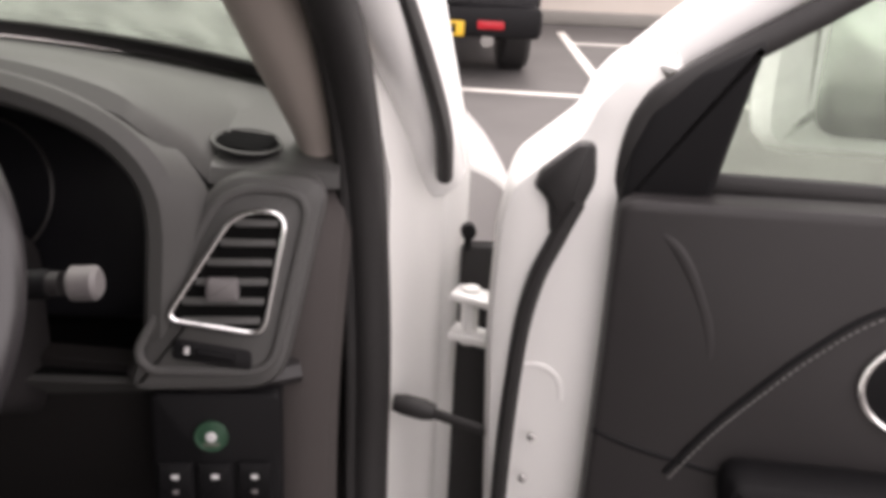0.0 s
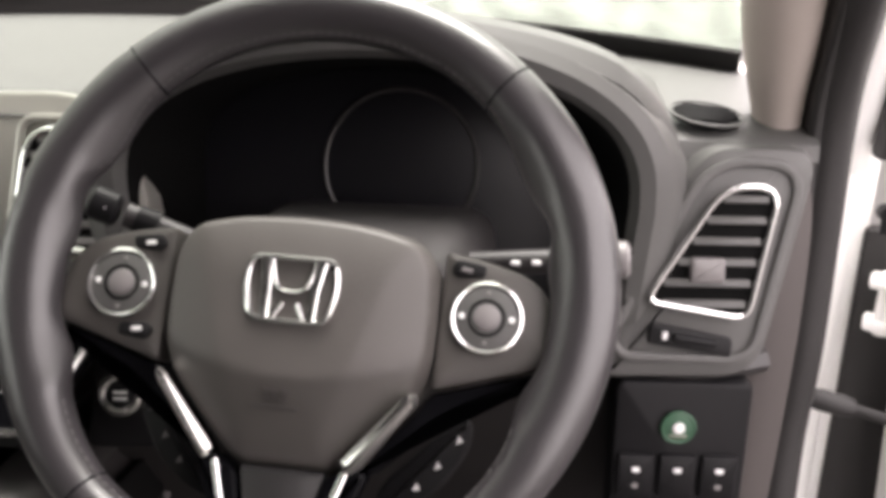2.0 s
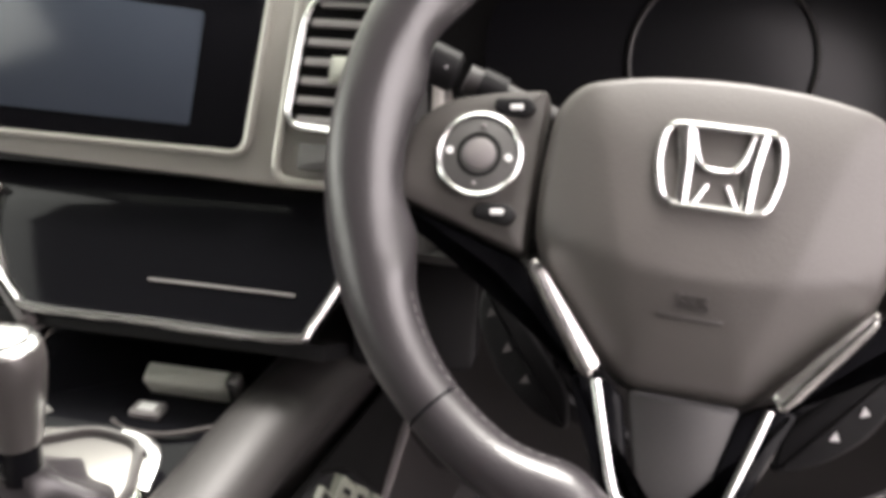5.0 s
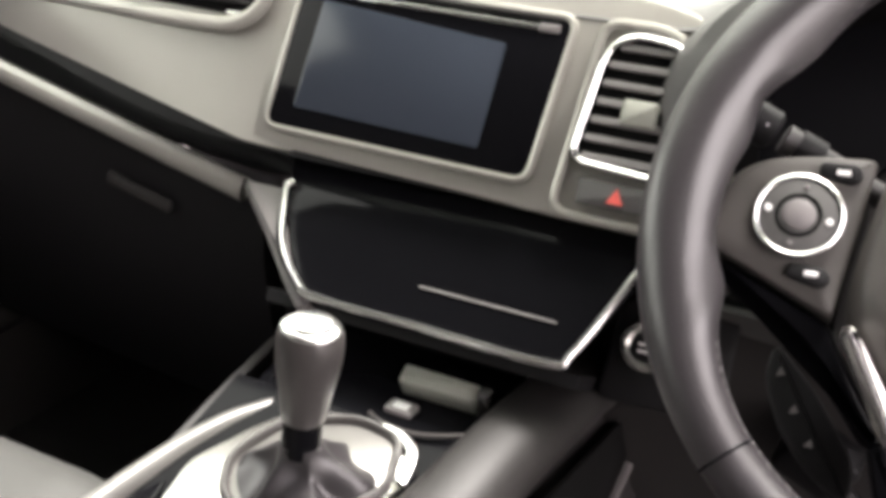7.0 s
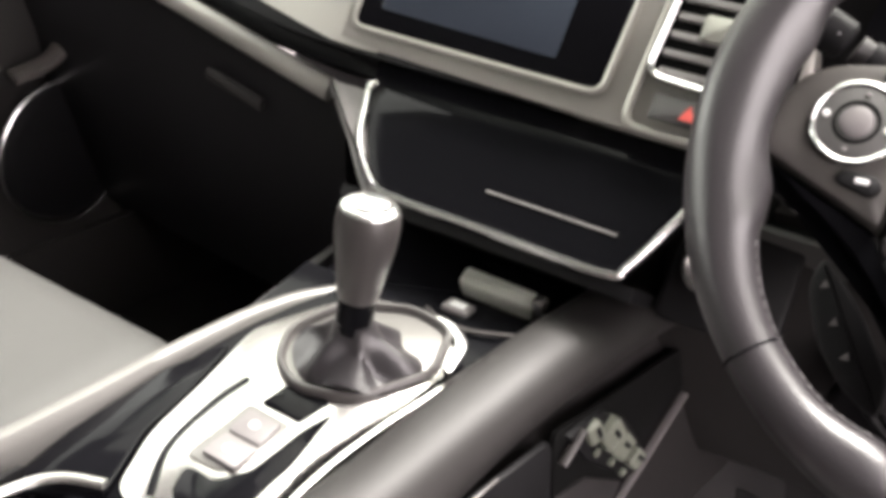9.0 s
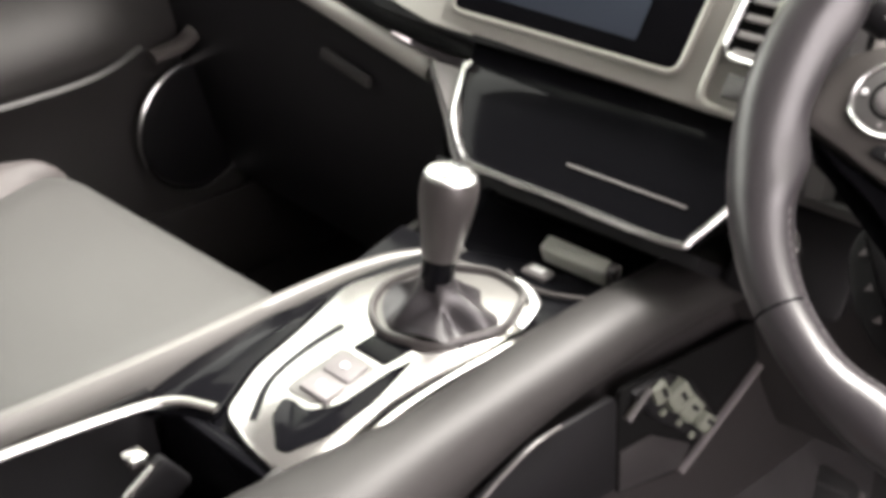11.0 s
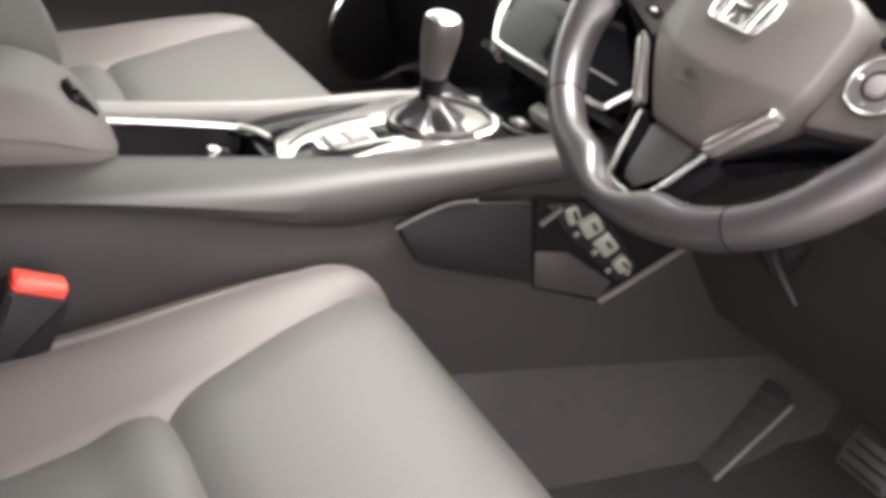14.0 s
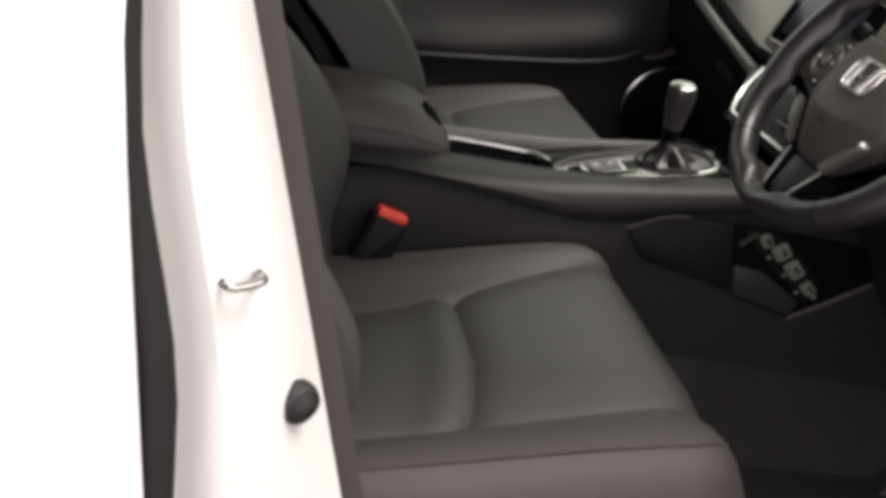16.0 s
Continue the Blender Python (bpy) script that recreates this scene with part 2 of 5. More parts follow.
def tube(path, r, up=(0, 0, 1), closed=False, seg=10, bm=None, m=None):
    """A rod along a path; r is a radius, (width, height), or a function of the way along that gives one of them."""
    bm = bm or bmesh.new()
    m = m or Matrix()
    p = [Vector(q).to_3d() for q in path]
    k = len(p)
    rings = []
    for i in range(k):
        t = (p[(i + 1) % k] - p[i - 1]) if closed else p[min(i + 1, k - 1)] - p[max(i - 1, 0)]
        t.normalize()
        side = t.cross(Vector(up))
        side = side.normalized() if side.length > 1e-4 else t.orthogonal().normalized()
        top = side.cross(t)
        rr = r(i / (k - 1)) if callable(r) else r
        a, b = rr if isinstance(rr, (tuple, list)) else (rr, rr)
        rings.append([m @ (p[i] + side * a * math.cos(q) + top * b * math.sin(q)) for q in (2 * math.pi * j / seg for j in range(seg))])
    if closed:
        rings.append(rings[0])
        loft(bm, rings, cap=False)
        bmesh.ops.remove_doubles(bm, verts=bm.verts, dist=1e-6)
        return bm
    return loft(bm, rings)


def sheet(f, nu, nv, thick=0.0, bm=None):
    """A surface f(u, v), u and v from 0 to 1, thickened away from its normal."""
    bm = bm or bmesh.new()
    pts = [[Vector(f(i / nu, j / nv)) for i in range(nu + 1)] for j in range(nv + 1)]
    grid = [[bm.verts.new(p) for p in row] for row in pts]
    for j in range(nv):
        for i in range(nu):
            bm.faces.new((grid[j][i], grid[j][i + 1], grid[j + 1][i + 1], grid[j + 1][i]))
    if thick:
        bm.normal_update()
        back = [[bm.verts.new(grid[j][i].co - grid[j][i].normal * thick) for i in range(nu + 1)] for j in range(nv + 1)]
        for j in range(nv):
            for i in range(nu):
                bm.faces.new((back[j][i], back[j + 1][i], back[j + 1][i + 1], back[j][i + 1]))
        rim = [(0, i) for i in range(nu)] + [(j, nu) for j in range(nv)] + [(nv, i) for i in range(nu, 0, -1)] + [(j, 0) for j in range(nv, 0, -1)]
        for (j0, i0), (j1, i1) in zip(rim, rim[1:] + rim[:1]):
            bm.faces.new((grid[j0][i0], back[j0][i0], back[j1][i1], grid[j1][i1]))
    return bm


def disc(r, thick, m, seg=24, bevel=0.001, bm=None, crown=0.0):
    return slab([(r * math.cos(2 * math.pi * i / seg), r * math.sin(2 * math.pi * i / seg)) for i in range(seg)], thick, m, bevel, bm, crown)


def circle(r, n=40, c=(0, 0), z=0.0, a=1.0):
    return [Vector((c[0] + r * math.cos(2 * math.pi * i / n), c[1] + a * r * math.sin(2 * math.pi * i / n), z)) for i in range(n)]


def ease(x, a, b):
    t = max(0.0, min(1.0, (x - a) / (b - a)))
    return t * t * (3 - 2 * t)

# ---- outdoors ----
bm = bmesh.new()
bmesh.ops.create_grid(bm, x_segments=40, y_segments=40, size=400)
solo("ground", bm, M_ASPHALT, "dark damp tarmac of a car park", "ground", "structure")


def road_line(a, b, w=0.09):
    d = Vector((b[0] - a[0], b[1] - a[1]))
    m = plane((a[0], a[1], 0.0), (d.x, d.y, 0), (-d.y, d.x, 0))
    bm = slab([(0, -w / 2), (d.length, -w / 2), (d.length, w / 2), (0, w / 2)], 0.005, m, 0.001)
    solo("bay_line", bm, M_LINE, "worn white painted parking bay line on tarmac", "road marking", "structure")


road_line((-3.0, 6.75), (2.02, 6.13))
road_line((2.02, 6.13), (7.0, 5.52))
road_line((2.16, 4.7), (2.42, 9.9))
road_line((2.42, 9.0), (7.5, 8.75))
road_line((4.5, 6.0), (4.0, 9.0))


def wall_block(name, x0, x1, y0, y1, z0, z1, mat, label):
    bm = box((x1 - x0, y1 - y0, z1 - z0), Matrix.Translation(((x0 + x1) / 2, (y0 + y1) / 2, (z0 + z1) / 2)), 0.03)
    solo(name, bm, mat, label, "wall", "structure")


wall_block("wall_north", -14, 16, 10.75, 11.05, 0.0, 3.6, M_WALL, "cream painted building wall beyond the car park")
wall_block("wall_plinth", -14, 16, 10.6, 10.75, 0.0, 0.16, M_KERB, "grey kerb along the foot of the wall")


def parked_suv():
    car = thing("parked_suv", "black boxy off-road car parked with its rear facing", "car", pose(0.93, 6.75, 0))
    prof = [(-0.82, 0.42), (0.82, 0.42), (0.84, 0.9), (0.82, 1.1), (0.72, 1.72), (-0.72, 1.72), (-0.82, 1.1), (-0.84, 0.9)]
    up = plane((0, 0, 0), (1, 0, 0), (0, 0, 1))
    ring = rounded(prof, 0.06)
    bm = loft(bmesh.new(), [[(p.x, y, p.y) for p in inset(ring, d)] for y, d in ((0.0, 0.05), (0.04, 0.0), (3.3, 0.0), (3.4, 0.06))])
    part("body", bm, M_BLACKCAR, car)
    part("bumper", box((1.66, 0.2, 0.24), pose(0, -0.04, 0.44), 0.05), M_DARK, car, "dark grey plastic rear bumper")
    part("rear_window", slab(rounded([(-0.55, 1.15), (0.55, 1.15), (0.5, 1.6), (-0.5, 1.6)], 0.05), 0.012, up @ pose(0, 0, -0.002), 0.004), M_GLOSS, car)
    bm = disc(0.34, 0.2, up @ pose(0.02, 0.98, 0.0), 40, 0.05)
    part("spare_wheel_cover", bm, M_RUBBER, car, "round black spare wheel on the tailgate")
    plate = part("number_plate", slab(rounded([(-0.26, -0.055), (0.26, -0.055), (0.26, 0.055), (-0.26, 0.055)], 0.01), 0.01, up @ pose(-0.02, 0.39, 0.14), 0.002), M_PLATE, car, "yellow rear plate with its characters as bars")
    for k in (-0.19, -0.13, -0.07, -0.01, 0.06, 0.12, 0.18):
        part("plate_bar", box((0.035, 0.07, 0.004), up @ pose(-0.02 + k, 0.39, 0.152), 0.001), M_GLOSS, plate)
    for s in (-1, 1):
        part("tail_lamp", slab(rounded([(-0.1, -0.03), (0.1, -0.03), (0.1, 0.03), (-0.1, 0.03)], 0.012), 0.02, up @ pose(s * 0.46 - 0.02, 0.42, 0.13), 0.006), M_LAMP, car, "red lamp strip set in the bumper")
        part("upper_lamp", slab(rounded([(-0.05, -0.12), (0.05, -0.12), (0.05, 0.12), (-0.05, 0.12)], 0.015), 0.02, up @ pose(s * 0.74, 0.88, 0.02), 0.006), M_LAMP, car)
        part("exhaust" if s > 0 else "tow_eye", tube([(0.42 * s, -0.12, 0.3), (0.42 * s, 0.25, 0.3)], 0.05, seg=14), M_SILVER if s > 0 else M_DARK, car)
        for y in (0.55, 2.75):
            wheel = part("wheel", tube([(s * 0.56, y, 0.34), (s * 0.6, y, 0.34), (s * 0.76, y, 0.34), (s * 0.8, y, 0.34)], lambda t: 0.34 if 0.2 < t < 0.8 else 0.31, seg=28), M_RUBBER, car)
            part("rim", tube([(s * 0.79, y, 0.34), (s * 0.81, y, 0.34)], 0.2, seg=20), M_SILVER, wheel)


parked_suv()

# ---- the car's shell ----
bm = bmesh.new()


def cowl_y(x):
    return 0.80 - 0.40 * (x / 0.7) ** 2


def screen_point(u, v):
    x = -0.69 + 1.38 * u
    y0 = cowl_y(x) + 0.03
    x2 = x * (1 - 0.14 * v)
    return (x2, y0 * (1 - v) + (0.03 - 0.10 * (x / 0.69) ** 2) * v, 1.055 + 0.43 * v)


ws = solo("windscreen", sheet(screen_point, 24, 12, 0.005), M_WSCREEN, "rain-spotted sloping car windscreen", "windscreen", "structure")
ws.visible_shadow = False
solo("screen_band", sheet(lambda u, v: Vector(screen_point(u, -0.03 + 0.055 * v)) + Vector((0, -0.008, 0)), 24, 2, 0.004), M_RUBBER, "black band along the foot of the windscreen", "trim", "structure")

# scuttle that closes the gap between dashboard, bulkhead and bonnet
def scuttle(u, v):
    x = -0.76 + 1.52 * u
    y0 = max(cowl_y(x * 0.92), 0.36)
    return (x, y0 + (0.84 - y0) * v, 1.036 - 0.07 * ease(v, 0.0, 0.3))


solo("scuttle", sheet(scuttle, 24, 10, 0.006), M_RUBBER, "black plastic scuttle under the windscreen", "scuttle", "structure")

# bonnet and wings in front of the screen
def bonnet(u, v):
    x = -0.8 + 1.6 * u
    y = cowl_y(x * 0.85) + 0.12 + v * 0.9
    return (x, y, 0.985 + 0.02 * math.cos(x * 1.6) - 0.16 * v * v - 0.12 * ease(abs(x), 0.68, 0.8))


solo("bonnet", sheet(bonnet, 30, 12, 0.01), M_WHITE, "white painted bonnet wet with rain", "bonnet", "structure")


def wing(u, v):
    y = 0.455 + 1.3 * u
    out = 0.892 + 0.02 * math.sin(math.pi * min(1, 0.1 + u * 0.8)) - 0.06 * u * u
    a = v * math.pi / 2
    return (out - 0.13 + 0.13 * math.sin(a), y, 0.5 + (0.485 - 0.13 * u) * max(0.0, math.cos(a)) ** 0.13)


solo("front_wing", sheet(wing, 16, 14, 0.006), M_WHITE, "white painted front wing", "car wing", "structure")

# roof, closing sides and back
solo("ceiling", sheet(lambda u, v: (-0.62 + 1.24 * u, 0.02 - 2.2 * v, 1.49 - 0.03 * (2 * u - 1) ** 2), 12, 12, 0.03), M_HEAD, "grey cloth headliner under the roof", "ceiling", "structure")
# out of view: added to cut passenger window light and its panel reflection
def roof_side(s, u, v):
    y = 0.02 - 2.2 * u
    return (s * (0.52 + 0.13 * v + 0.02 * v * v), y - 0.03 * v, 1.462 - 0.16 * v * (0.35 + 0.65 * v))


solo("roof_side_trim", sheet(lambda u, v: roof_side(-1, u, v), 20, 8, 0.02), M_HEAD, "unseen grey roof-side lining that cuts light from the passenger window", "roof lining", "structure")
wall_block("wall_rear", -0.7, 0.68, -2.25, -2.2, 0.3, 1.5, M_TRIM, "dark tailgate trim behind the seats")
wall_block("wall_west", -0.74, -0.7, -2.25, -0.74, 0.3, 1.5, M_TRIM, "dark trim of the closed rear side")
wall_block("wall_east", 0.66, 0.69, -2.25, -0.72, 0.3, 1.5, M_TRIM, "dark inner trim of the rear door")
wall_block("rear_seat_bench", -0.6, 0.62, -1.75, -1.25, 0.36, 0.72, M_SEAT, "dark rear bench seat")

# floor
solo("floor", sheet(lambda u, v: (-0.68 + 1.4 * u, 0.78 - 2.9 * v, 0.345 + 0.30 * ease(0.78 - 2.9 * v, 0.56, 0.8)), 24, 60, 0.03), M_CARPET, "dark carpeted floor of the footwell", "floor", "structure")
solo("sill", box((0.07, 1.15, 0.1), pose(0.72, -0.1, 0.36), 0.02), M_DARK, "black plastic door sill trim", "sill", "structure")
solo("bulkhead", box((1.44, 0.03, 0.6), pose(0, 0.81, 0.68), 0.01), M_CARPET, "dark carpeted bulkhead behind the dashboard", "bulkhead", "structure")


def floor_mat():
    mat = thing("floor_mat", "black carpet floor mat in the driver's footwell", "floor mat", pose(0.39, 0.24, 0.346))
    out = rounded([(-0.16, -0.3), (0.24, -0.3), (0.24, 0.2), (0.14, 0.29), (-0.16, 0.29)], 0.05)
    part("mat", slab(out, 0.012, None, 0.006), M_MAT, mat)
    pad = rounded([(-0.13, 0.1), (0.14, 0.1), (0.15, 0.29), (-0.13, 0.29)], 0.03)
    hp = part("heel_pad", slab(pad, 0.005, pose(0.0, -0.02, 0.0117), 0.002), M_PAD, mat, "ribbed rubber heel pad")
    for k in range(7):
        part("rib", box((0.2, 0.008, 0.004), pose(0, 0.1 + k * 0.026, 0.0185), 0.0015), M_PAD, hp)


floor_mat()

wp = thing("wiper", "black wiper arm resting at the foot of the windscreen", "wiper")
part("arm", tube(smoothed([Vector(screen_point(u, 0.02 + 0.03 * math.sin(u * 7))) + Vector((0, 0.012, 0.014)) for u in (0.36, 0.45, 0.55, 0.66, 0.74)], 20), (0.006, 0.004)), M_DARK, wp)
part("blade", tube(smoothed([Vector(screen_point(u, 0.035)) + Vector((0, 0.012, 0.008)) for u in (0.3, 0.4, 0.5, 0.6)], 16), (0.004, 0.006)), M_RUBBER, wp)


def pedal(x, y, z, w, h, name, label):
    p = thing(name, label, "pedal", pose(x, y, z))
    part("arm", tube(smoothed([(0, 0.01, 0), (0, 0.08, 0.07), (0, 0.16, 0.22)], 8), (0.006, 0.012)), M_DARK, p)
    pad = part("pad", slab(rounded([(-w / 2, -h / 2), (w / 2, -h / 2), (w / 2, h / 2), (-w / 2, h / 2)], 0.008), 0.014, plane((0, 0, 0), (1, 0, 0), (0, 0.45, 1)), 0.004), M_RUBBER, p)
    for k in range(4):
        part("groove", box((w * 0.8, 0.004, 0.003), plane((0, 0, 0), (1, 0, 0), (0, 0.45, 1)) @ pose(0, h * (k / 4 - 0.38), 0.0148), 0.001), M_DARK, pad)


pedal(0.27, 0.48, 0.53, 0.06, 0.06, "clutch_pedal", "black rubber clutch pedal")
pedal(0.40, 0.43, 0.49, 0.07, 0.055, "brake_pedal", "black rubber brake pedal")
pedal(0.51, 0.50, 0.49, 0.045, 0.13, "accelerator_pedal", "tall black accelerator pedal")

fr = thing("footrest", "black rubber footrest sloping up beside the tunnel", "footrest", plane((0.235, 0.41, 0.42), (1, 0.12, 0), (0.1, 0.8, 0.55)))
fr_pad = part("pad", slab(rounded([(-0.03, -0.075), (0.03, -0.085), (0.032, 0.07), (-0.028, 0.075)], 0.012, 4), 0.022, pose(0, 0, -0.022), 0.005), M_PAD, fr)
part("bright_edge", tube([(0.031, -0.083, 0.001), (0.034, 0.06, 0.001)], 0.0028), M_PIPE, fr_pad, "pale edge of the footrest")
for k in range(5):
    part("rib", box((0.042, 0.007, 0.003), pose(0, -0.05 + 0.026 * k, 0.0), 0.001), M_PAD, fr_pad)
part("block", slab(rounded([(-0.03, -0.07), (0.03, -0.08), (0.032, 0.07), (-0.028, 0.075)], 0.01, 3), 0.05, pose(0, 0, -0.075), 0.006), M_CARPET, fr)

# ---- dashboard ----
dash = thing("dashboard", "dark soft-touch car dashboard with grey fascia", "dashboard")


def arch(x):
    return max(0.0, 1 - ((x - 0.385) / 0.225) ** 2) ** 0.6


def lip(x):
    """Front edge of the dashboard's top."""
    z = 1.046 - 0.022 * ease(x, 0.55, 0.62) - 0.012 * ease(-x, 0.3, 0.7)
    y = 0.232 - 0.03 * ease(x, 0.16, 0.25) + 0.045 * ease(x, 0.575, 0.61)
    return y, z + 0.072 * arch(x) * ease(x, 0.15, 0.25)


def dash_top(u, v):
    x = -0.715 + 1.43 * u
    y0, z0 = lip(x)
    y1 = max(cowl_y(x * 0.97) + 0.02, y0 + 0.08)
    zb = 1.045
    f = v
    bulge = 0.012 * math.sin(math.pi * v)
    if v < 0.06:
        k = 1 - v / 0.06
        return (x, y0 + 0.004 + (0.06) * (y1 - y0) * (1 - k) - 0.006 * (1 - k), z0 - 0.014 * k * k)
    return (x, y0 + (y1 - y0) * f, z0 * (1 - ease(f, 0.0, 0.9)) + zb * ease(f, 0.0, 0.9) + bulge * 0.4)


part("top_pad", sheet(dash_top, 110, 26, 0.012), M_DASH, dash, "dark grey grained dashboard top")

# instrument cowl: a deep recess behind the wheel, its shade put into a black colour
def cowl_ring(y, grow, drop):
    pts = []
    for i in range(41):
        a = math.pi * (1 - i / 40)
        x = 0.385 + (0.197 + grow) * math.cos(a)
        pts.append((x, y, 0.985 + drop + (0.115 + grow) * max(0, math.sin(a)) ** 0.75))
    pts += [(0.385 + (0.187 + grow) * k, y, 0.86 + drop) for k in (1, 0.5, 0, -0.5, -1)]
    return pts


part("cowl_lip", loft(bmesh.new(), [cowl_ring(0.23, 0.042, -0.034), cowl_ring(0.198, 0.02, -0.006), cowl_ring(0.19, 0.006, 0), cowl_ring(0.192, -0.005, 0), cowl_ring(0.203, -0.011, -0.001)], cap=False), M_DASH, dash, "grey rolled edge of the instrument binnacle")
part("instrument_cowl", loft(bmesh.new(), [cowl_ring(0.202, -0.0105, -0.001), cowl_ring(0.25, -0.018, -0.005), cowl_ring(0.33, -0.03, -0.01)], cap=False), M_VOID, dash, "deep instrument recess, coloured black for its shade")
cl = plane((0.385, 0.322, 0.965), (1, 0, 0), (0, 0.25, 1))
glass_panel = part("instrument_glass", slab(rounded([(-0.185, -0.1), (0.185, -0.1), (0.18, 0.06), (0.1, 0.115), (-0.1, 0.115), (-0.18, 0.06)], 0.03), 0.01, cl @ pose(0, 0, -0.012), 0.002), M_CLUSTER, dash, "unlit glossy black instrument panel")
for cx, r in ((0.006, 0.066),):
    part("gauge_ring", tube(circle(r, 48, (cx, 0.012), 0.001), (0.0016, 0.0022) if r > 0.05 else 0.0008, (0, 0, 1), True, 8, m=cl), M_KNOB, glass_panel)

# driver's outer vent pod
def pod_plane():
    return plane((0.59, 0.19, 0.918), (1, 0.06, 0), (0, 0.24, 1))


PP = pod_plane()
pod_out = rounded([(-0.04, -0.062), (0.085, -0.06), (0.125, 0.115), (0.045, 0.115), (0.025, 0.098)], [0.02, 0.03, 0.03, 0.05, 0.03], 6)
pod = part("vent_pod", slab(pod_out, 0.07, PP @ pose(0, 0, -0.075), 0.012), M_DASH, dash, "dark grey outer air vent housing")
part("pod_lip", tube(inset(rounded([(-0.022, -0.034), (0.071, -0.036), (0.099, 0.093), (0.046, 0.096)], [0.014, 0.014, 0.016, 0.05], 6), -0.008), (0.004, 0.003), (0, 0, 1), True, 8, m=PP @ pose(0, 0, -0.004)), M_DASH, pod)


def louvre_vent(parent, m, outline, slats, tab, chrome_r, name, slat_mat):
    """An air vent: flat black plate for the shaded throat, chrome rim, tilted slats and a slider tab."""
    pts = rounded(outline, [0.012, 0.012, 0.018, 0.03], 6)
    vent = part(name, slab(pts, 0.003, m @ pose(0, 0, -0.0045), 0.001), M_VOID, parent, "air vent with a chrome rim, its shaded throat a black plate")
    part("chrome_rim", tube(pts, chrome_r, (0, 0, 1), True, 8, m=m), M_CHROME, vent, "bright chrome rim")
    ys = [p.y for p in pts]
    lo, hi = min(ys), max(ys)
    for k in range(slats):
        y = lo + (hi - lo) * (k + 0.6) / (slats + 0.2)
        xs = []
        for i in range(len(pts)):
            a, b = pts[i - 1], pts[i]
            if (a.y - y) * (b.y - y) < 0:
                xs.append(a.x + (b.x - a.x) * (y - a.y) / (b.y - a.y))
        if len(xs) < 2:
            continue
        x0, x1 = min(xs) + 0.004, max(xs) - 0.004
        part("slat", box((x1 - x0, 0.0062, 0.0032), m @ pose((x0 + x1) / 2, y, 0.0, -30), 0.0012), slat_mat, vent)
    part("slider_tab", box((0.025, 0.018, 0.012), m @ pose(tab[0], tab[1], 0.0), 0.003), M_PALE if name == "centre_vent" else M_GREYPL, vent, "grey slider tab")
    return vent


louvre_vent(pod, PP @ pose(0, 0, 0.001), [(-0.004, 0.0), (0.071, -0.012), (0.09, 0.085), (0.05, 0.085)], 6, (0.04, 0.024), (0.0026, 0.0032), "outer_vent", M_DASH)
part("thumbwheel_slot", slab(rounded([(0.0, -0.032), (0.062, -0.042), (0.062, -0.027), (0.002, -0.016)], 0.004), 0.003, PP @ pose(0, 0, -0.004), 0.001), M_DARK, pod)
part("thumbwheel", box((0.032, 0.006, 0.006), PP @ pose(0.034, -0.029, 0.0, 0, 0, -9), 0.002), M_DARK, pod)
part("thumbwheel_mark", box((0.004, 0.006, 0.003), PP @ pose(0.012, -0.0255, 0.0, 0, 0, -9), 0.001), M_ICON, pod)

# demister grille in the pad
dm = plane((0.636, 0.29, 1.0355), (1, -0.12, -0.1), (0.1, 1, 0.12))
# the oval plate is near-black for the shade between the bars
grille = part("demister_grille", slab([(0.027 * math.cos(a), 0.026 * math.sin(a)) for a in (2 * math.pi * i / 32 for i in range(32))], 0.003, dm @ pose(0, 0, -0.002), 0.001), M_VOID, dash, "small oval black demister grille")
part("grille_rim", tube([(0.029 * math.cos(a), 0.028 * math.sin(a), 0.002) for a in (2 * math.pi * i / 32 for i in range(32))], (0.0016, 0.0012), (0, 0, 1), True, 8, m=dm), M_DASH, grille)
for k in range(5):
    y = -0.016 + 0.008 * k
    w = 2 * 0.026 * math.sqrt(max(0.05, 1 - (y / 0.025) ** 2)) * 0.95
    part("grille_bar", box((w, 0.0016, 0.0036), dm @ pose(0, y, 0.0022, 35, 0, 3), 0.0004), M_DARK, grille)

# driver's lower panels
# lower roll and side roll: downward shading put into darker materials than the pod's
part("lower_roll", tube(smoothed([(0.555, 0.225, 0.862), (0.62, 0.215, 0.858), (0.68, 0.235, 0.86)], 10), (0.026, 0.014)), M_TRIM, dash)
LP = plane((0.619, 0.185, 0.818), (1, 0.05, 0), (0, 0.05, 1))
switch_panel = part("switch_panel", slab(rounded([(-0.048, -0.11), (0.055, -0.11), (0.055, 0.036), (-0.048, 0.036)], 0.008), 0.03, LP @ pose(0, 0, -0.03), 0.004), M_DARK, dash, "black switch panel with round green button")
part("side_roll", tube(smoothed([(0.688, 0.32, 1.005), (0.69, 0.28, 0.97), (0.686, 0.255, 0.9), (0.682, 0.245, 0.82), (0.68, 0.25, 0.7), (0.68, 0.27, 0.6), (0.68, 0.31, 0.48)], 24), (0.035, 0.03), (0, 1, 0)), M_SEAL, dash, "end of the dashboard beside the door, darkened for shade")
part("knee_panel", sheet(lambda u, v: (0.14 + 0.45 * u, 0.225 + 0.05 * v + 0.10 * v * v + 0.02 * math.sin(u * math.pi), 0.87 - 0.30 * v), 16, 12, 0.02), M_RAIL, dash, "dark grey knee panel under the wheel")
part("eco_ring", tube(circle(0.0125, 28, (0, 0), 0.0035), 0.0012, (0, 0, 1), True, 8, m=LP), M_GREEN, switch_panel)
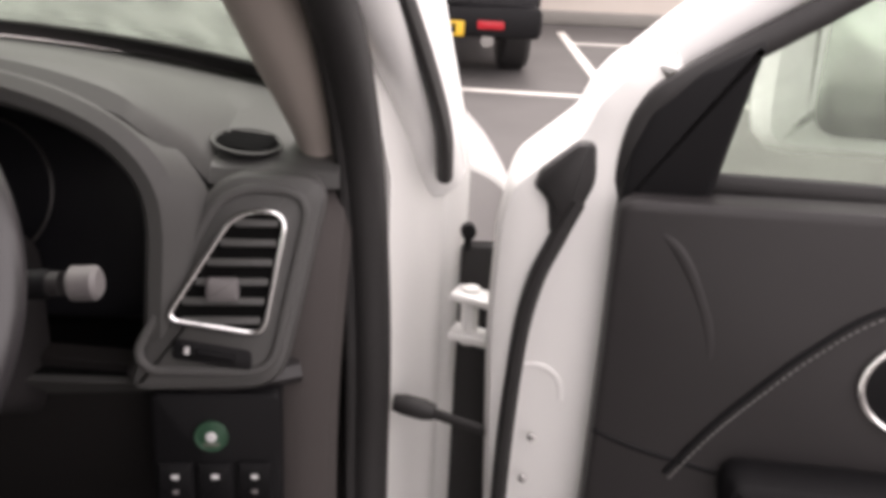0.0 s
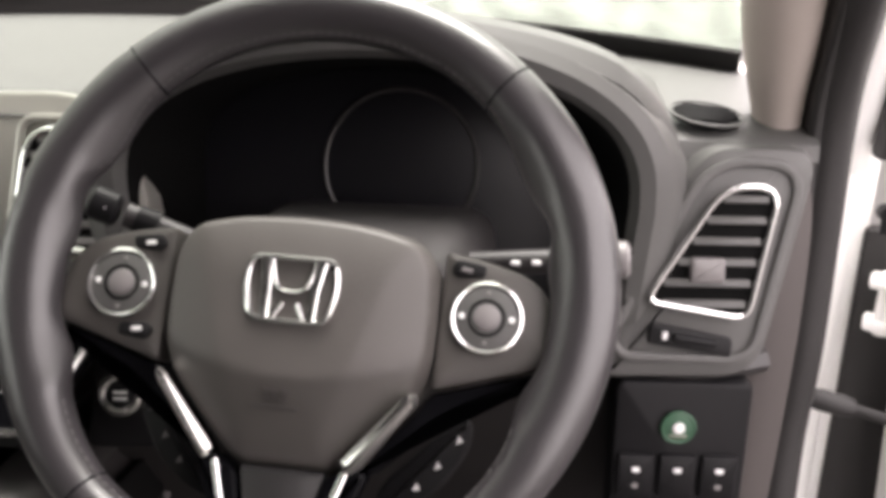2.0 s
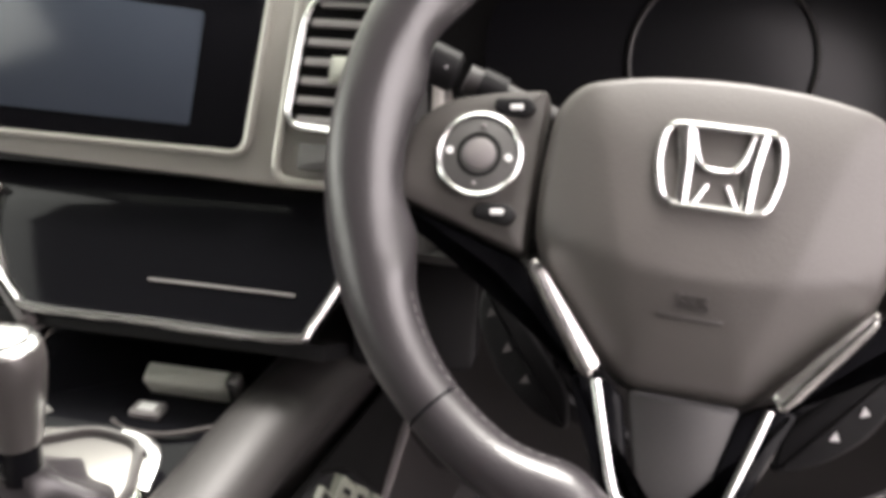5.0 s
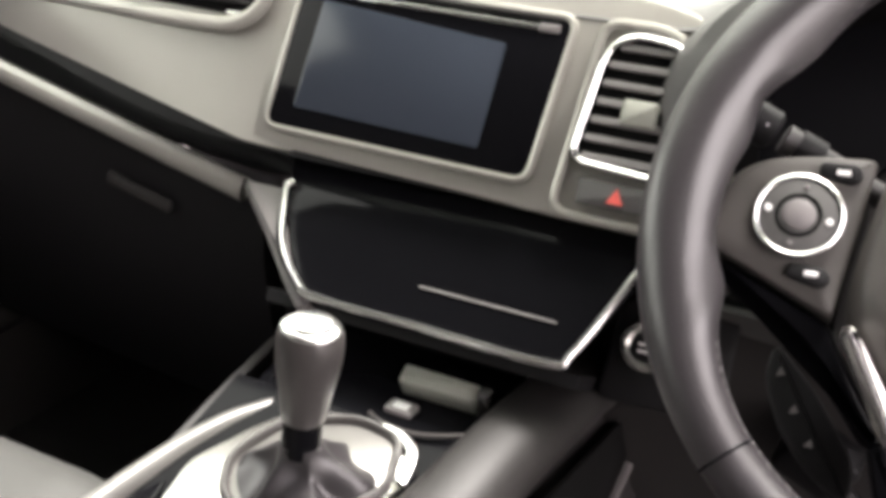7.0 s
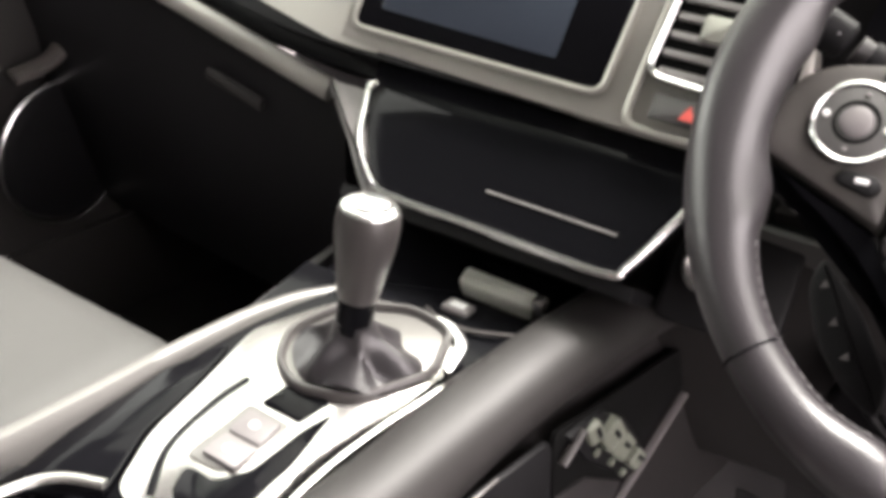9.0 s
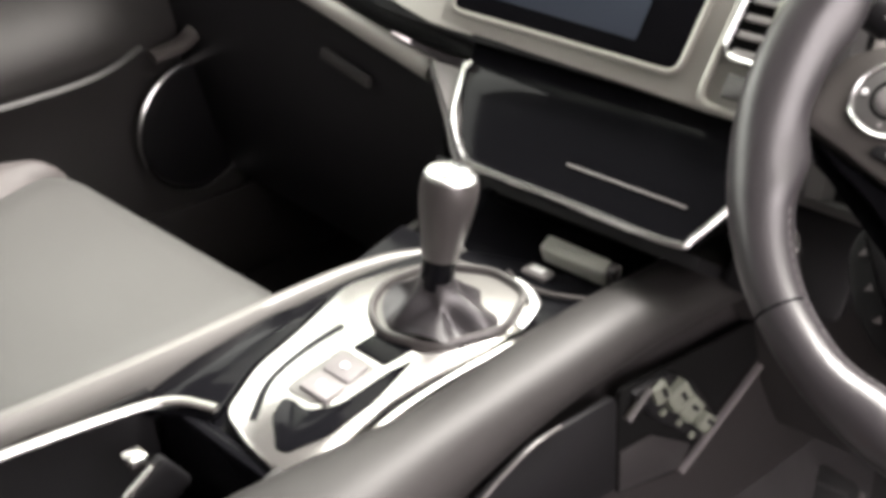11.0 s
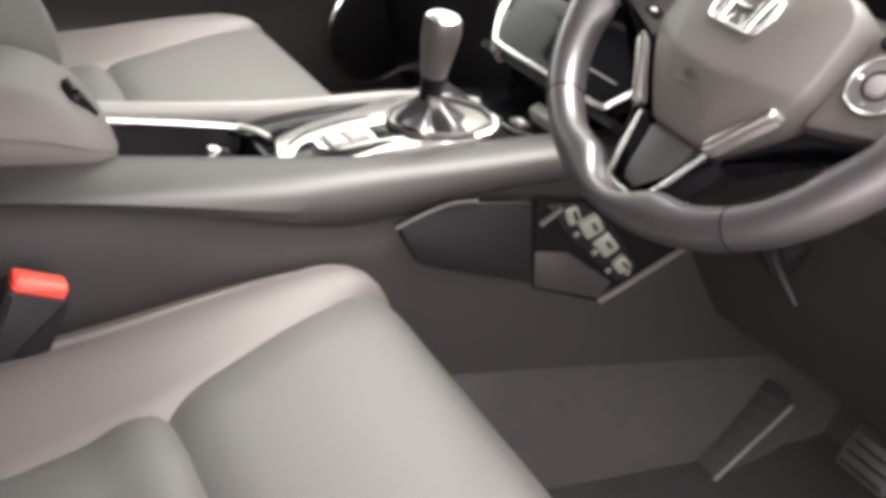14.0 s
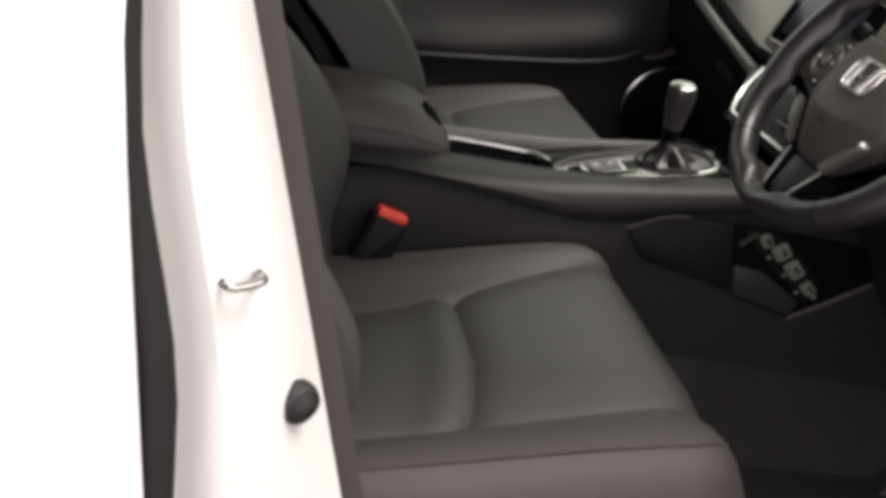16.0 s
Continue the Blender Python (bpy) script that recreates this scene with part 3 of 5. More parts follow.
eco = part("eco_button", disc(0.0125, 0.004, LP @ pose(0, 0, 0.0), 24, 0.001), M_GREEN, switch_panel, "round green economy button")
part("marking", slab(rounded([(-0.006, -0.0085), (0.006, -0.0085), (0.0075, -0.0055), (-0.0075, -0.0055)], 0.001, 2), 0.0006, LP @ pose(0, 0, 0.004), 0.0002), M_GREENGREY, eco)
part("eco_icon", disc(0.0045, 0.002, LP @ pose(0, 0, 0.0035), 12, 0.0005), M_ICON, eco)
for i in range(3):
    sw = part("switch", box((0.028, 0.036, 0.01), LP @ pose(-0.03 + 0.032 * i, -0.042, 0.0), 0.002), M_DARK, switch_panel)
    part("switch_icon", box((0.006, 0.004, 0.001), LP @ pose(-0.03 + 0.032 * i, -0.036, 0.0052), 0.0004), M_ICON, sw)
    if i != 1:
        part("switch_icon", box((0.005, 0.004, 0.001), LP @ pose(-0.03 + 0.032 * i, -0.05, 0.0052), 0.0004), M_GREYPL, sw)

# centre fascia
t20 = radians(20)
FP = plane((0, 0.193, 0.921), (1, 0, 0), (0, math.sin(t20), math.cos(t20)))
fa_out = rounded([(-0.185, -0.014), (0.10, -0.022), (0.2, -0.022), (0.215, 0.03), (0.19, 0.125), (0.14, 0.14), (-0.185, 0.132)], [0.0, 0.02, 0.03, 0.03, 0.03, 0.02, 0.0], 5)
part("centre_fascia", slab(fa_out, 0.03, FP @ pose(0, 0, -0.034), 0.005), M_FASCIA, dash, "grey metallic fascia round the screen")


def pass_fascia(u, v):
    x = -0.12 - 0.582 * u
    u = max(0.0, (-0.162 - x) / 0.54)
    lo = -0.0165 + 0.115 * (u ** 1.05)
    Y = lo + (0.134 - lo) * v
    p = FP @ Vector((x, Y, -0.0154 + 0.002 * ease(-x, 0.12, 0.176) + 0.012 * math.sin(math.pi * v) * ease(u, 0.02, 0.6) - 0.03 * u * u))
    return p


part("passenger_fascia", sheet(pass_fascia, 24, 12, 0.01), M_FASCIA, dash, "smooth grey fascia before the passenger")
pv = FP @ pose(-0.27, 0.098, 0.0)
# solid plate, coloured black for the shade behind the slats
pvent = part("passenger_vent", slab(rounded([(-0.36, -0.01), (0.095, -0.016), (0.1, 0.018), (-0.36, 0.024)], 0.008), 0.008, pv @ pose(0, 0, -0.006), 0.002), M_VOID, dash, "long low passenger air vent, its shaded throat a black plate")
for k in range(3):
    part("slat", box((0.44, 0.003, 0.006), pv @ pose(-0.13, -0.006 + 0.009 * k, 0.003), 0.001), M_RUBBER, pvent)
part("chrome_end", tube(smoothed([(0.07, -0.016, 0.003), (0.097, -0.012, 0.003), (0.1, 0.014, 0.003), (0.08, 0.019, 0.003)], 12), 0.002, m=pv), M_CHROME, pvent)
part("scoop_lip", tube(smoothed([(-0.36, -0.022, 0.0), (-0.1, -0.025, 0.002), (0.04, -0.027, 0.003), (0.08, -0.023, 0.003), (0.1, -0.006, 0.002), (0.102, 0.018, 0.0)], 40), (0.0065, 0.005), (0, 0, 1), m=pv), M_FASCIA, pvent, "rounded pale lip under the vent")
part("slider_tab", box((0.02, 0.012, 0.01), pv @ pose(-0.02, 0.0, 0.006), 0.002), M_GREYPL, pvent)

cv_m = FP @ pose(0, 0, -0.001)
part("vent_surround", tube(rounded([(0.098, -0.018), (0.196, -0.018), (0.192, 0.06), (0.168, 0.118), (0.108, 0.118)], [0.014, 0.02, 0.03, 0.03, 0.012], 5), (0.0035, 0.003), (0, 0, 1), True, 8, m=cv_m), M_FASCIA, dash)
louvre_vent(dash, cv_m @ pose(0, 0, 0.004), [(0.106, 0.02), (0.178, 0.016), (0.172, 0.106), (0.116, 0.112)], 7, (0.146, 0.058), (0.003, 0.004), "centre_vent", M_GREYPL)
hz = part("hazard_button", box((0.055, 0.018, 0.006), cv_m @ pose(0.143, 0.0, 0.003), 0.002), M_DASH, dash, "dark hazard button with red triangle")
part("triangle", slab([(-0.006, -0.005), (0.006, -0.005), (0, 0.006)], 0.0015, cv_m @ pose(0.143, 0, 0.006), 0.0004), M_REDICON, hz)

# dark padded band and silver strip under the passenger fascia
def band(u, v):
    x = 0.2 - 0.9 * u
    a = FP @ Vector((x, -0.02 + 0.1 * ease(-x, 0.14, 0.75), -0.006 - 0.03 * ease(-x, 0.2, 0.7)))
    zb = 0.872 + 0.085 * ease(-x, 0.15, 0.75)
    b = Vector((x, 0.225 + 0.01 * u, zb))
    p = a.lerp(b, v)
    p.y += 0.022 * math.sin(math.pi * v) * (0.5 if x > -0.15 else 1)
    return p


part("padded_band", sheet(band, 40, 8, 0.012), M_DARK, dash, "black padded band below the fascia")
part("silver_strip", tube(smoothed([(-0.18, 0.214, 0.853), (-0.31, 0.214, 0.881), (-0.46, 0.222, 0.909), (-0.6, 0.24, 0.933), (-0.69, 0.27, 0.947)], 24), (0.008, 0.011)), M_FASCIA, dash, "grey trim strip over the glovebox")
gb = part("glovebox", sheet(lambda u, v: (-0.17 - 0.5 * u, 0.225 + 0.02 * u + 0.10 * v * v, 0.845 + 0.1 * u - (0.30 + 0.08 * u) * v), 20, 14, 0.02), M_DARK, dash, "black glovebox lid")
part("glovebox_handle", box((0.075, 0.008, 0.014), pose(-0.305, 0.224, 0.822, 0, 12, 0), 0.004), M_RAIL, gb)

# lower gloss panel with its chrome trim
CP = plane((0.038, 0.126, 0.819), (1, 0, 0), (0, 0.73, 0.69))
cp_out = rounded([(-0.165, 0.115), (-0.152, 0.07), (-0.118, 0.016), (-0.094, 0.0), (0.096, 0.0), (0.122, 0.06), (0.145, 0.115)], [0, 0.01, 0.02, 0.015, 0.012, 0.01, 0], 4)
lower = part("climate_panel", slab(cp_out, 0.02, CP @ pose(0, 0, -0.021), 0.002), M_GLOSS, dash, "unlit gloss black climate touch panel")
part("chrome_trim", tube(smoothed([(-0.158, 0.086, 0.0), (-0.152, 0.068, 0), (-0.138, 0.035, 0), (-0.112, 0.008, 0), (-0.09, 0.0, 0), (0.0, 0, 0), (0.09, 0.0, 0), (0.104, 0.012, 0), (0.122, 0.06, 0), (0.134, 0.098, 0)], 60), (0.0035, 0.004), (0, 0, 1), m=CP), M_CHROME, lower, "bright chrome U-shaped trim")
# silver disc put in for the glint where the chrome ends
part("trim_end_glint", disc(0.0032, 0.005, CP @ pose(-0.154, 0.087, -0.001), 14, 0.002), M_SILVER, lower)
part("touch_line", box((0.105, 0.0018, 0.001), CP @ pose(0.035, 0.03, 0.0), 0.0004), M_GREYPL, lower)
part("side_strip", slab(rounded([(-0.205, 0.084), (-0.196, 0.074), (-0.152, 0.034), (-0.129, 0.01), (-0.104, -0.012), (-0.094, -0.005), (-0.12, 0.016), (-0.154, 0.07), (-0.16, 0.084)], 0.005, 3), 0.02, CP @ pose(0, 0, -0.024), 0.004), M_PIPE, dash, "grey trim piece beside the climate panel")
part("under_panel", sheet(lambda u, v: (-0.10 + 0.25 * u, 0.135 + 0.10 * v, 0.812 - 0.05 * v), 8, 6, 0.01), M_DARK, dash)

# ---- touchscreen ----
scr = thing("touchscreen", "unlit dark infotainment touchscreen in the fascia", "screen", FP)
s_out = rounded([(-0.146, 0.0), (0.077, -0.002), (0.088, 0.117), (-0.135, 0.12)], 0.012, 5)
part("bezel", slab(s_out, 0.008, pose(0, 0, -0.006), 0.002), M_GLOSS, scr)
part("display", slab(rounded([(-0.122, 0.018), (0.036, 0.014), (0.041, 0.092), (-0.114, 0.104)], 0.003, 3), 0.002, pose(0, 0, 0.0015), 0.0005), M_SCREEN, scr, "dark blue-grey switched-off display")
part("rim", tube(s_out, (0.0032, 0.003), (0, 0, 1), True, 8), M_FASCIA, scr, "grey rim round the screen")
part("disc_slot", box((0.165, 0.0035, 0.002), pose(-0.02, 0.108, 0.003, 0, 0, -1), 0.0006), M_CHROME, scr, "thin silver slot line")
part("slot_mark", box((0.016, 0.006, 0.002), pose(0.07, 0.107, 0.003), 0.001), M_GREYPL, scr)

part("slot_gap", box((0.17, 0.0045, 0.0015), pose(-0.02, 0.1125, 0.0024, 0, 0, -1.2), 0.0006), M_VOID, scr)
for x in (-0.124, -0.1145):
    part("eject_button", disc(0.0032, 0.002, pose(x, 0.1135, 0.0018), 14, 0.0008), M_SILVER, scr, "small bright button")
part("top_bar", box((0.21, 0.0028, 0.002), pose(-0.025, 0.1168, 0.0022, 0, 0, -0.9), 0.0008), M_SATIN, scr)

# ---- steering ----
col = thing("steering_column", "black steering column shroud with control stalks", "steering column")
part("shroud", loft(bmesh.new(), [[(p.x, y, p.y) for p in rounded([(0.385 - w, z - h), (0.385 + w, z - h), (0.385 + w, z + h), (0.385 - w, z + h)], 0.03, 5)] for y, z, w, h in ((0.06, 0.95, 0.05, 0.04), (0.09, 0.94, 0.075, 0.047), (0.16, 0.915, 0.085, 0.07), (0.24, 0.885, 0.09, 0.085))]), M_TRIM, col)
part("bracket", box((0.05, 0.03, 0.05), pose(0.31, 0.235, 0.745, 20, 25, 0), 0.008), M_DARK, col, "dark bracket under the column")
for a, b, c in (((0.285, 0.225, 0.775), (0.3, 0.215, 0.755), (0.33, 0.22, 0.725)), ((0.3, 0.22, 0.77), (0.325, 0.212, 0.745), (0.36, 0.222, 0.71))):
    part("cable", tube(smoothed([a, b, c], 12), 0.005, seg=8), M_DARK, col)


def stalk(a, b, r, name, tip):
    d = Vector(b) - Vector(a)
    s = part(name, tube([Vector(a) + d * k for k in (0, 0.3, 0.6, 0.8)], lambda t: (r * (0.7 + 0.3 * t), r * (0.7 + 0.2 * t)), seg=14), M_TRIM, col)
    part("collar", tube([Vector(a) + d * k for k in (0.62, 0.68, 0.74)], r * 1.08, seg=14), M_DARK, s)
    part("end_cap", tube([Vector(a) + d * k for k in (0.84, 0.86, 0.98, 1.0)], lambda t: r * (1.25 if 0.2 < t < 0.9 else 0.95), seg=18), M_GREYPL if tip else M_DARK, s)
    for k in (0.45, 0.55, 0.9):
        part("stalk_mark", box((0.006, 0.003, 0.003), Matrix.Translation(Vector(a) + d * k + Vector((0, -r * 1.0, r * 0.3))), 0.001), M_ICON, s)


stalk((0.43, 0.125, 0.966), (0.563, 0.118, 0.977), 0.0098, "wiper_stalk", True)
stalk((0.33, 0.10, 0.968), (0.225, 0.088, 1.014), 0.0085, "lamp_stalk", False)
ig = thing("start_button", "round start button with a silver ring", "button", plane((0.181, 0.19, 0.819), (1, 0.1, 0), (0, 0.35, 1)))
part("ring", tube(circle(0.0145, 32), (0.0045, 0.005), (0, 0, 1), True, 8), M_SILVER, ig, "bright silver ring")
part("button", disc(0.0115, 0.008, pose(0, 0, -0.004), 24, 0.002), M_DARK, ig)
for dy in (-0.0035, 0.0015):
    part("marking", box((0.011, 0.0022, 0.0006), pose(0, dy, 0.0041), 0.0002), M_ICON, ig)
part("housing", slab(rounded([(-0.03, -0.045), (0.06, -0.045), (0.06, 0.035), (-0.022, 0.03)], 0.012), 0.04, pose(0, 0, -0.044), 0.004), M_DARK, ig)

WC, WT, WR = (0.369, 0.033, 0.989), 32.0, -2.5
wheel = thing("steering_wheel", "black leather steering wheel with silver trim", "steering wheel", plane(WC, (1, -0.03, 0), (0, math.sin(radians(WT)), math.cos(radians(WT)))) @ pose(0, 0, 0, 0, 0, WR))
# inner radius of the rim, by the angle above or below its side: thumb rests, and webs that meet the spokes
RIM_IN = ((-90, 0.16), (-83, 0.157), (-79, 0.148), (-75.5, 0.1445), (-71, 0.1465), (-65, 0.151), (-50, 0.151), (-40, 0.1485), (-29, 0.1435), (-25, 0.1375), (-20, 0.138), (-14, 0.142), (4, 0.14), (9, 0.1365), (12.5, 0.142), (17, 0.1437), (22, 0.14), (28, 0.1368), (35, 0.139), (42, 0.142), (50, 0.144), (62, 0.146), (90, 0.146))
RIM_OUT = 0.1785


def rim_inner(a):
    """Inner radius at an angle in degrees, the same on both halves."""
    a = (a + 90) % 360 - 90
    f = a if a <= 90 else 180 - a
    return sum(float(np.interp(f + d, [r[0] for r in RIM_IN], [r[1] for r in RIM_IN])) for d in (-3.5, -1.7, 0.0, 1.7, 3.5)) / 5


def rim_point(a, q, grow=0.0):
    """A point of the rim's skin: a round the wheel, q round the section, 0 outwards and 90 to the driver."""
    ri = rim_inner(a)
    mid, half = (RIM_OUT + ri) / 2, (RIM_OUT - ri) / 2 + grow
    c, t = math.cos(radians(q)), math.sin(radians(q))
    flat = 1 - 0.6 * ease(half, 0.0175, 0.021) * (c < 0) * c * c
    z = (0.0168 + grow) * math.copysign(abs(t) ** 0.92, t) * flat
    z -= 0.005 * ease(half, 0.0175, 0.021) * (c < 0) * c * c
    r = mid + half * c
    return Vector((r * math.cos(radians(a)), r * math.sin(radians(a)), z))


rim_rings = [[rim_point(i * 1.5, j * 15) for j in range(24)] for i in range(241)]
bm = loft(bmesh.new(), rim_rings, cap=False)
bmesh.ops.remove_doubles(bm, verts=bm.verts, dist=1e-6)
rim = part("rim", bm, M_LEATHER, wheel, "black leather rim with thumb rests and stitched seams")
for a in (49, 133, 231, -53):
    ring = [rim_point(a, q * 15, -0.0002) for q in range(24)]
    part("seam", tube(ring, 0.0008, (-math.sin(radians(a)), math.cos(radians(a)), 0), True, 6), M_GLOSS, rim)
for k in range(150):
    a = 24 + k * 2.2
    if -30 < (a + 90) % 360 - 90 < 22 or 158 < a < 212 or 252 < a < 288:
        continue
    p, q = rim_point(a, 158, 0.0003), rim_point(a + 1.2, 158, 0.0003)
    part("stitch", tube([p, p.lerp(q, 0.5), q], 0.0004, seg=4), M_THREAD, rim)

half = [(0.0, 0.0368), (0.04, 0.034), (0.066, 0.0275), (0.0755, 0.015), (0.0775, -0.015), (0.0765, -0.041), (0.0705, -0.0585), (0.052, -0.0805), (0.0345, -0.0985), (0.026, -0.1045)]
bag = rounded([(x + 0.0015, y) for x, y in half] + [(0.0015 - x, y) for x, y in half[:0:-1]], [0.03, 0.02, 0.012, 0.012, 0.03, 0.014, 0.014, 0.03, 0.012, 0.008] + [0.008, 0.012, 0.03, 0.014, 0.014, 0.03, 0.012, 0.012, 0.02], 3)


def bag_height(x, y, k):
    """The cover's height: a raised middle, side facets, and a fold below which it slopes back."""
    fold = -0.056 + 0.014 * (x / 0.07) ** 2
    side = 0.035 + 0.306 * (y + 0.049)
    h = 0.0175 - 0.008 * k ** 3
    h -= 0.34 * (math.sqrt((fold - y) ** 2 + 1e-6) + fold - y) / 2 + 0.2 * (math.sqrt((abs(x) - side) ** 2 + 2e-6) + abs(x) - side) / 2
    return h - 0.009 * ease(k, 0.92, 1.0) ** 2


def bag_cover():
    rings = [[Vector((p.x, p.y, -0.04)) for p in bag]]
    for i in range(44):
        k = 1 - 0.985 * i / 43
        rings.append([Vector((p.x * k, -0.03 * (1 - k) + p.y * k, bag_height(p.x * k, -0.03 * (1 - k) + p.y * k, k))) for p in bag])
    return loft(bmesh.new(), rings)


cover = part("airbag_cover", bag_cover(), M_BAG, wheel, "matt brown-grey airbag cover with folded lower face")
badge = rounded([(-0.021, -0.0185), (0.021, -0.0185), (0.0255, 0.0), (0.0235, 0.0165), (-0.0235, 0.0165), (-0.0255, 0.0)], 0.007, 4)
BZ = 0.0185
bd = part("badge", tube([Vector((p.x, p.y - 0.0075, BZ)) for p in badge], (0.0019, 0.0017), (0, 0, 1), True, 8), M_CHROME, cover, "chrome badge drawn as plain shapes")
part("badge_back", slab([(p.x, p.y - 0.0075) for p in badge], 0.003, pose(0, 0, BZ - 0.0045), 0.001), M_BAG, bd)
for k in (-1, 1):
    part("badge_bar", tube([(k * 0.0158, 0.0085, BZ), (k * 0.0135, -0.008, BZ + 0.0005), (k * 0.013, -0.0255, BZ)], lambda t: (0.0036 - 0.0012 * t, 0.0016), (0, 0, 1)), M_CHROME, bd)
part("badge_arc", tube(smoothed([(-0.0125, 0.007, BZ), (-0.0095, -0.004, BZ), (-0.005, -0.0095, BZ), (0.005, -0.0095, BZ), (0.0095, -0.004, BZ), (0.0125, 0.007, BZ)], 18), (0.0013, 0.0012), (0, 0, 1)), M_CHROME, bd)
for k in (-1, 1):
    part("badge_foot", tube([(k * 0.004, -0.0155, BZ - 0.0005), (k * 0.009, -0.0255, BZ)], (0.0013, 0.001), (0, 0, 1)), M_CHROME, bd)


def letters(words, size, m, mat, parent, name):
    """Raised lettering in the built-in font, as a mesh."""
    cu = bpy.data.curves.new(name, "FONT")
    cu.body, cu.size, cu.extrude, cu.align_x = words, size, 0.0004, "CENTER"
    tmp = bpy.data.objects.new(name, cu)
    me = bpy.data.meshes.new_from_object(tmp)
    bpy.data.objects.remove(tmp)
    me.transform(m)
    me.materials.append(mat)
    ob = new(name, me)
    ob.parent = parent
    return ob


tm = plane((-0.002, -0.0685, bag_height(-0.002, -0.0685, 0.4) + 0.0004), (1, 0, 0), (0, 1, 0.34))
letters("SRS", 0.0092, tm, M_KNOB, cover, "lettering")
part("lettering_bar", box((0.026, 0.0022, 0.0006), tm @ pose(0.0, -0.0035, 0.0), 0.0002), M_KNOB, cover)

for k in (-1, 1):
    side = [(k * 0.0795, 0.0265), (k * 0.105, 0.0225), (k * 0.127, 0.016), (k * 0.1395, 0.006), (k * 0.145, -0.012), (k * 0.145, -0.0335), (k * 0.0785, -0.0535)]
    arm = part("spoke", slab(rounded(side, [0.004, 0.02, 0.02, 0.02, 0.02, 0.006, 0.004], 4), 0.02, pose(0, 0, -0.028), 0.004, None, 0.002), M_BAG, wheel, "grey spoke with control buttons")
    under = [(k * 0.0785, -0.0545), (k * 0.145, -0.0345), (k * 0.1435, -0.0425), (k * 0.128, -0.0505), (k * 0.104, -0.0595), (k * 0.083, -0.0725), (k * 0.05, -0.1035), (k * 0.0415, -0.1), (k * 0.0735, -0.0625)]
    part("gloss_edge", slab(rounded(under, [0.003, 0.003, 0.006, 0.012, 0.012, 0.012, 0.003, 0.003, 0.003], 3), 0.02, pose(0, 0, -0.034), 0.005), M_GLOSS, wheel, "gloss black lower edge of the spoke")
    c = (k * 0.106, -0.0105)
    dial = part("thumb_pad", disc(0.0188, 0.005, pose(c[0], c[1], -0.0085), 32, 0.003), M_DASH, arm, "dark round thumb pad in a silver ring")
    part("pad_ring", tube(circle(0.0192, 40, c, -0.0045), (0.0015, 0.0016), (0, 0, 1), True, 8), M_CHROME, dial, "silver ring round the thumb pad")
    part("pad_groove", tube(circle(0.0098, 28, c, -0.0035), (0.0008, 0.0006), (0, 0, 1), True, 6), M_VOID, dial)
    part("pad_centre", disc(0.0078, 0.004, pose(c[0], c[1], -0.0055), 20, 0.0025), M_GREYPL, dial)
    for dx, dy in ((0.014, 0), (-0.014, 0), (0, 0.014), (0, -0.014)):
        part("pad_icon", disc(0.0013 if dy else 0.0018, 0.0008, pose(c[0] + dx, c[1] + dy, -0.0036), 10, 0.0002), M_ICON if dx else M_GREYPL, dial)
    for bx, by in (((0.0935, 0.0145), (0.094, -0.036)) if k < 0 else ((0.0935, 0.0155),)):
        tall = [(-0.0105, 0.0035), (0.007, 0.006), (0.0105, 0.0), (0.0065, -0.0045), (-0.009, -0.0035)]
        up = 1 if by > 0 else -1
        bt = part("thumb_button", slab(rounded([(-k * x, up * y) for x, y in tall], 0.003, 3), 0.004, pose(k * bx, by, -0.0085), 0.0015), M_DARK, arm)
        part("button_icon", box((0.006, 0.0025, 0.0008), pose(k * bx - k * 0.001, by, -0.0044, 0, 0, -8 * k), 0.0003), M_ICON if k < 0 else M_GREYPL, bt)
    bar = [(k * 0.0755, -0.0555), (k * 0.0705, -0.0595), (k * 0.0385, -0.0965), (k * 0.0435, -0.1035), (k * 0.0485, -0.0985), (k * 0.0765, -0.0615)]
    part("silver_bar", slab(rounded(bar, [0.002, 0.004, 0.003, 0.002, 0.003, 0.004], 3), 0.012, pose(0, 0, -0.0175, 0, -14 * k, 0), 0.003), M_SILVER, wheel, "satin silver bar beside the airbag cover")
    leg = [(k * 0.0495, -0.102), (k * 0.031, -0.1465), (k * 0.0215, -0.1605), (k * 0.0003, -0.1635), (k * 0.0003, -0.1515), (k * 0.0115, -0.1505), (k * 0.0155, -0.146), (k * 0.0245, -0.107), (k * 0.0375, -0.099)]
    part("lower_spoke", slab(rounded(leg, [0.003, 0.01, 0.008, 0.0005, 0.0005, 0.004, 0.006, 0.004, 0.003], 3), 0.018, pose(0, 0, -0.026), 0.004), M_GLOSS, wheel, "gloss black lower spoke")
    part("chrome_leg", tube(smoothed([(k * 0.0368, -0.103, -0.0085), (k * 0.0298, -0.126, -0.0075), (k * 0.0228, -0.147, -0.0065), (k * 0.0175, -0.1535, -0.0065), (k * 0.009, -0.1562, -0.0065), (0, -0.1565, -0.0065)], 22), (0.0021, 0.002), (0, 0, 1)), M_CHROME, wheel, "bright chrome lower trim")
    pod_edge = [(k * 0.101, -0.063), (k * 0.102, -0.082), (k * 0.087, -0.107), (k * 0.068, -0.123), (k * 0.047, -0.131), (k * 0.05, -0.11), (k * 0.075, -0.083)]
    audio = part("audio_pod", slab(rounded(pod_edge, 0.008, 3), 0.016, pose(0, 0, -0.066), 0.004), M_DARK, wheel, "black pod behind the spoke with white marks")
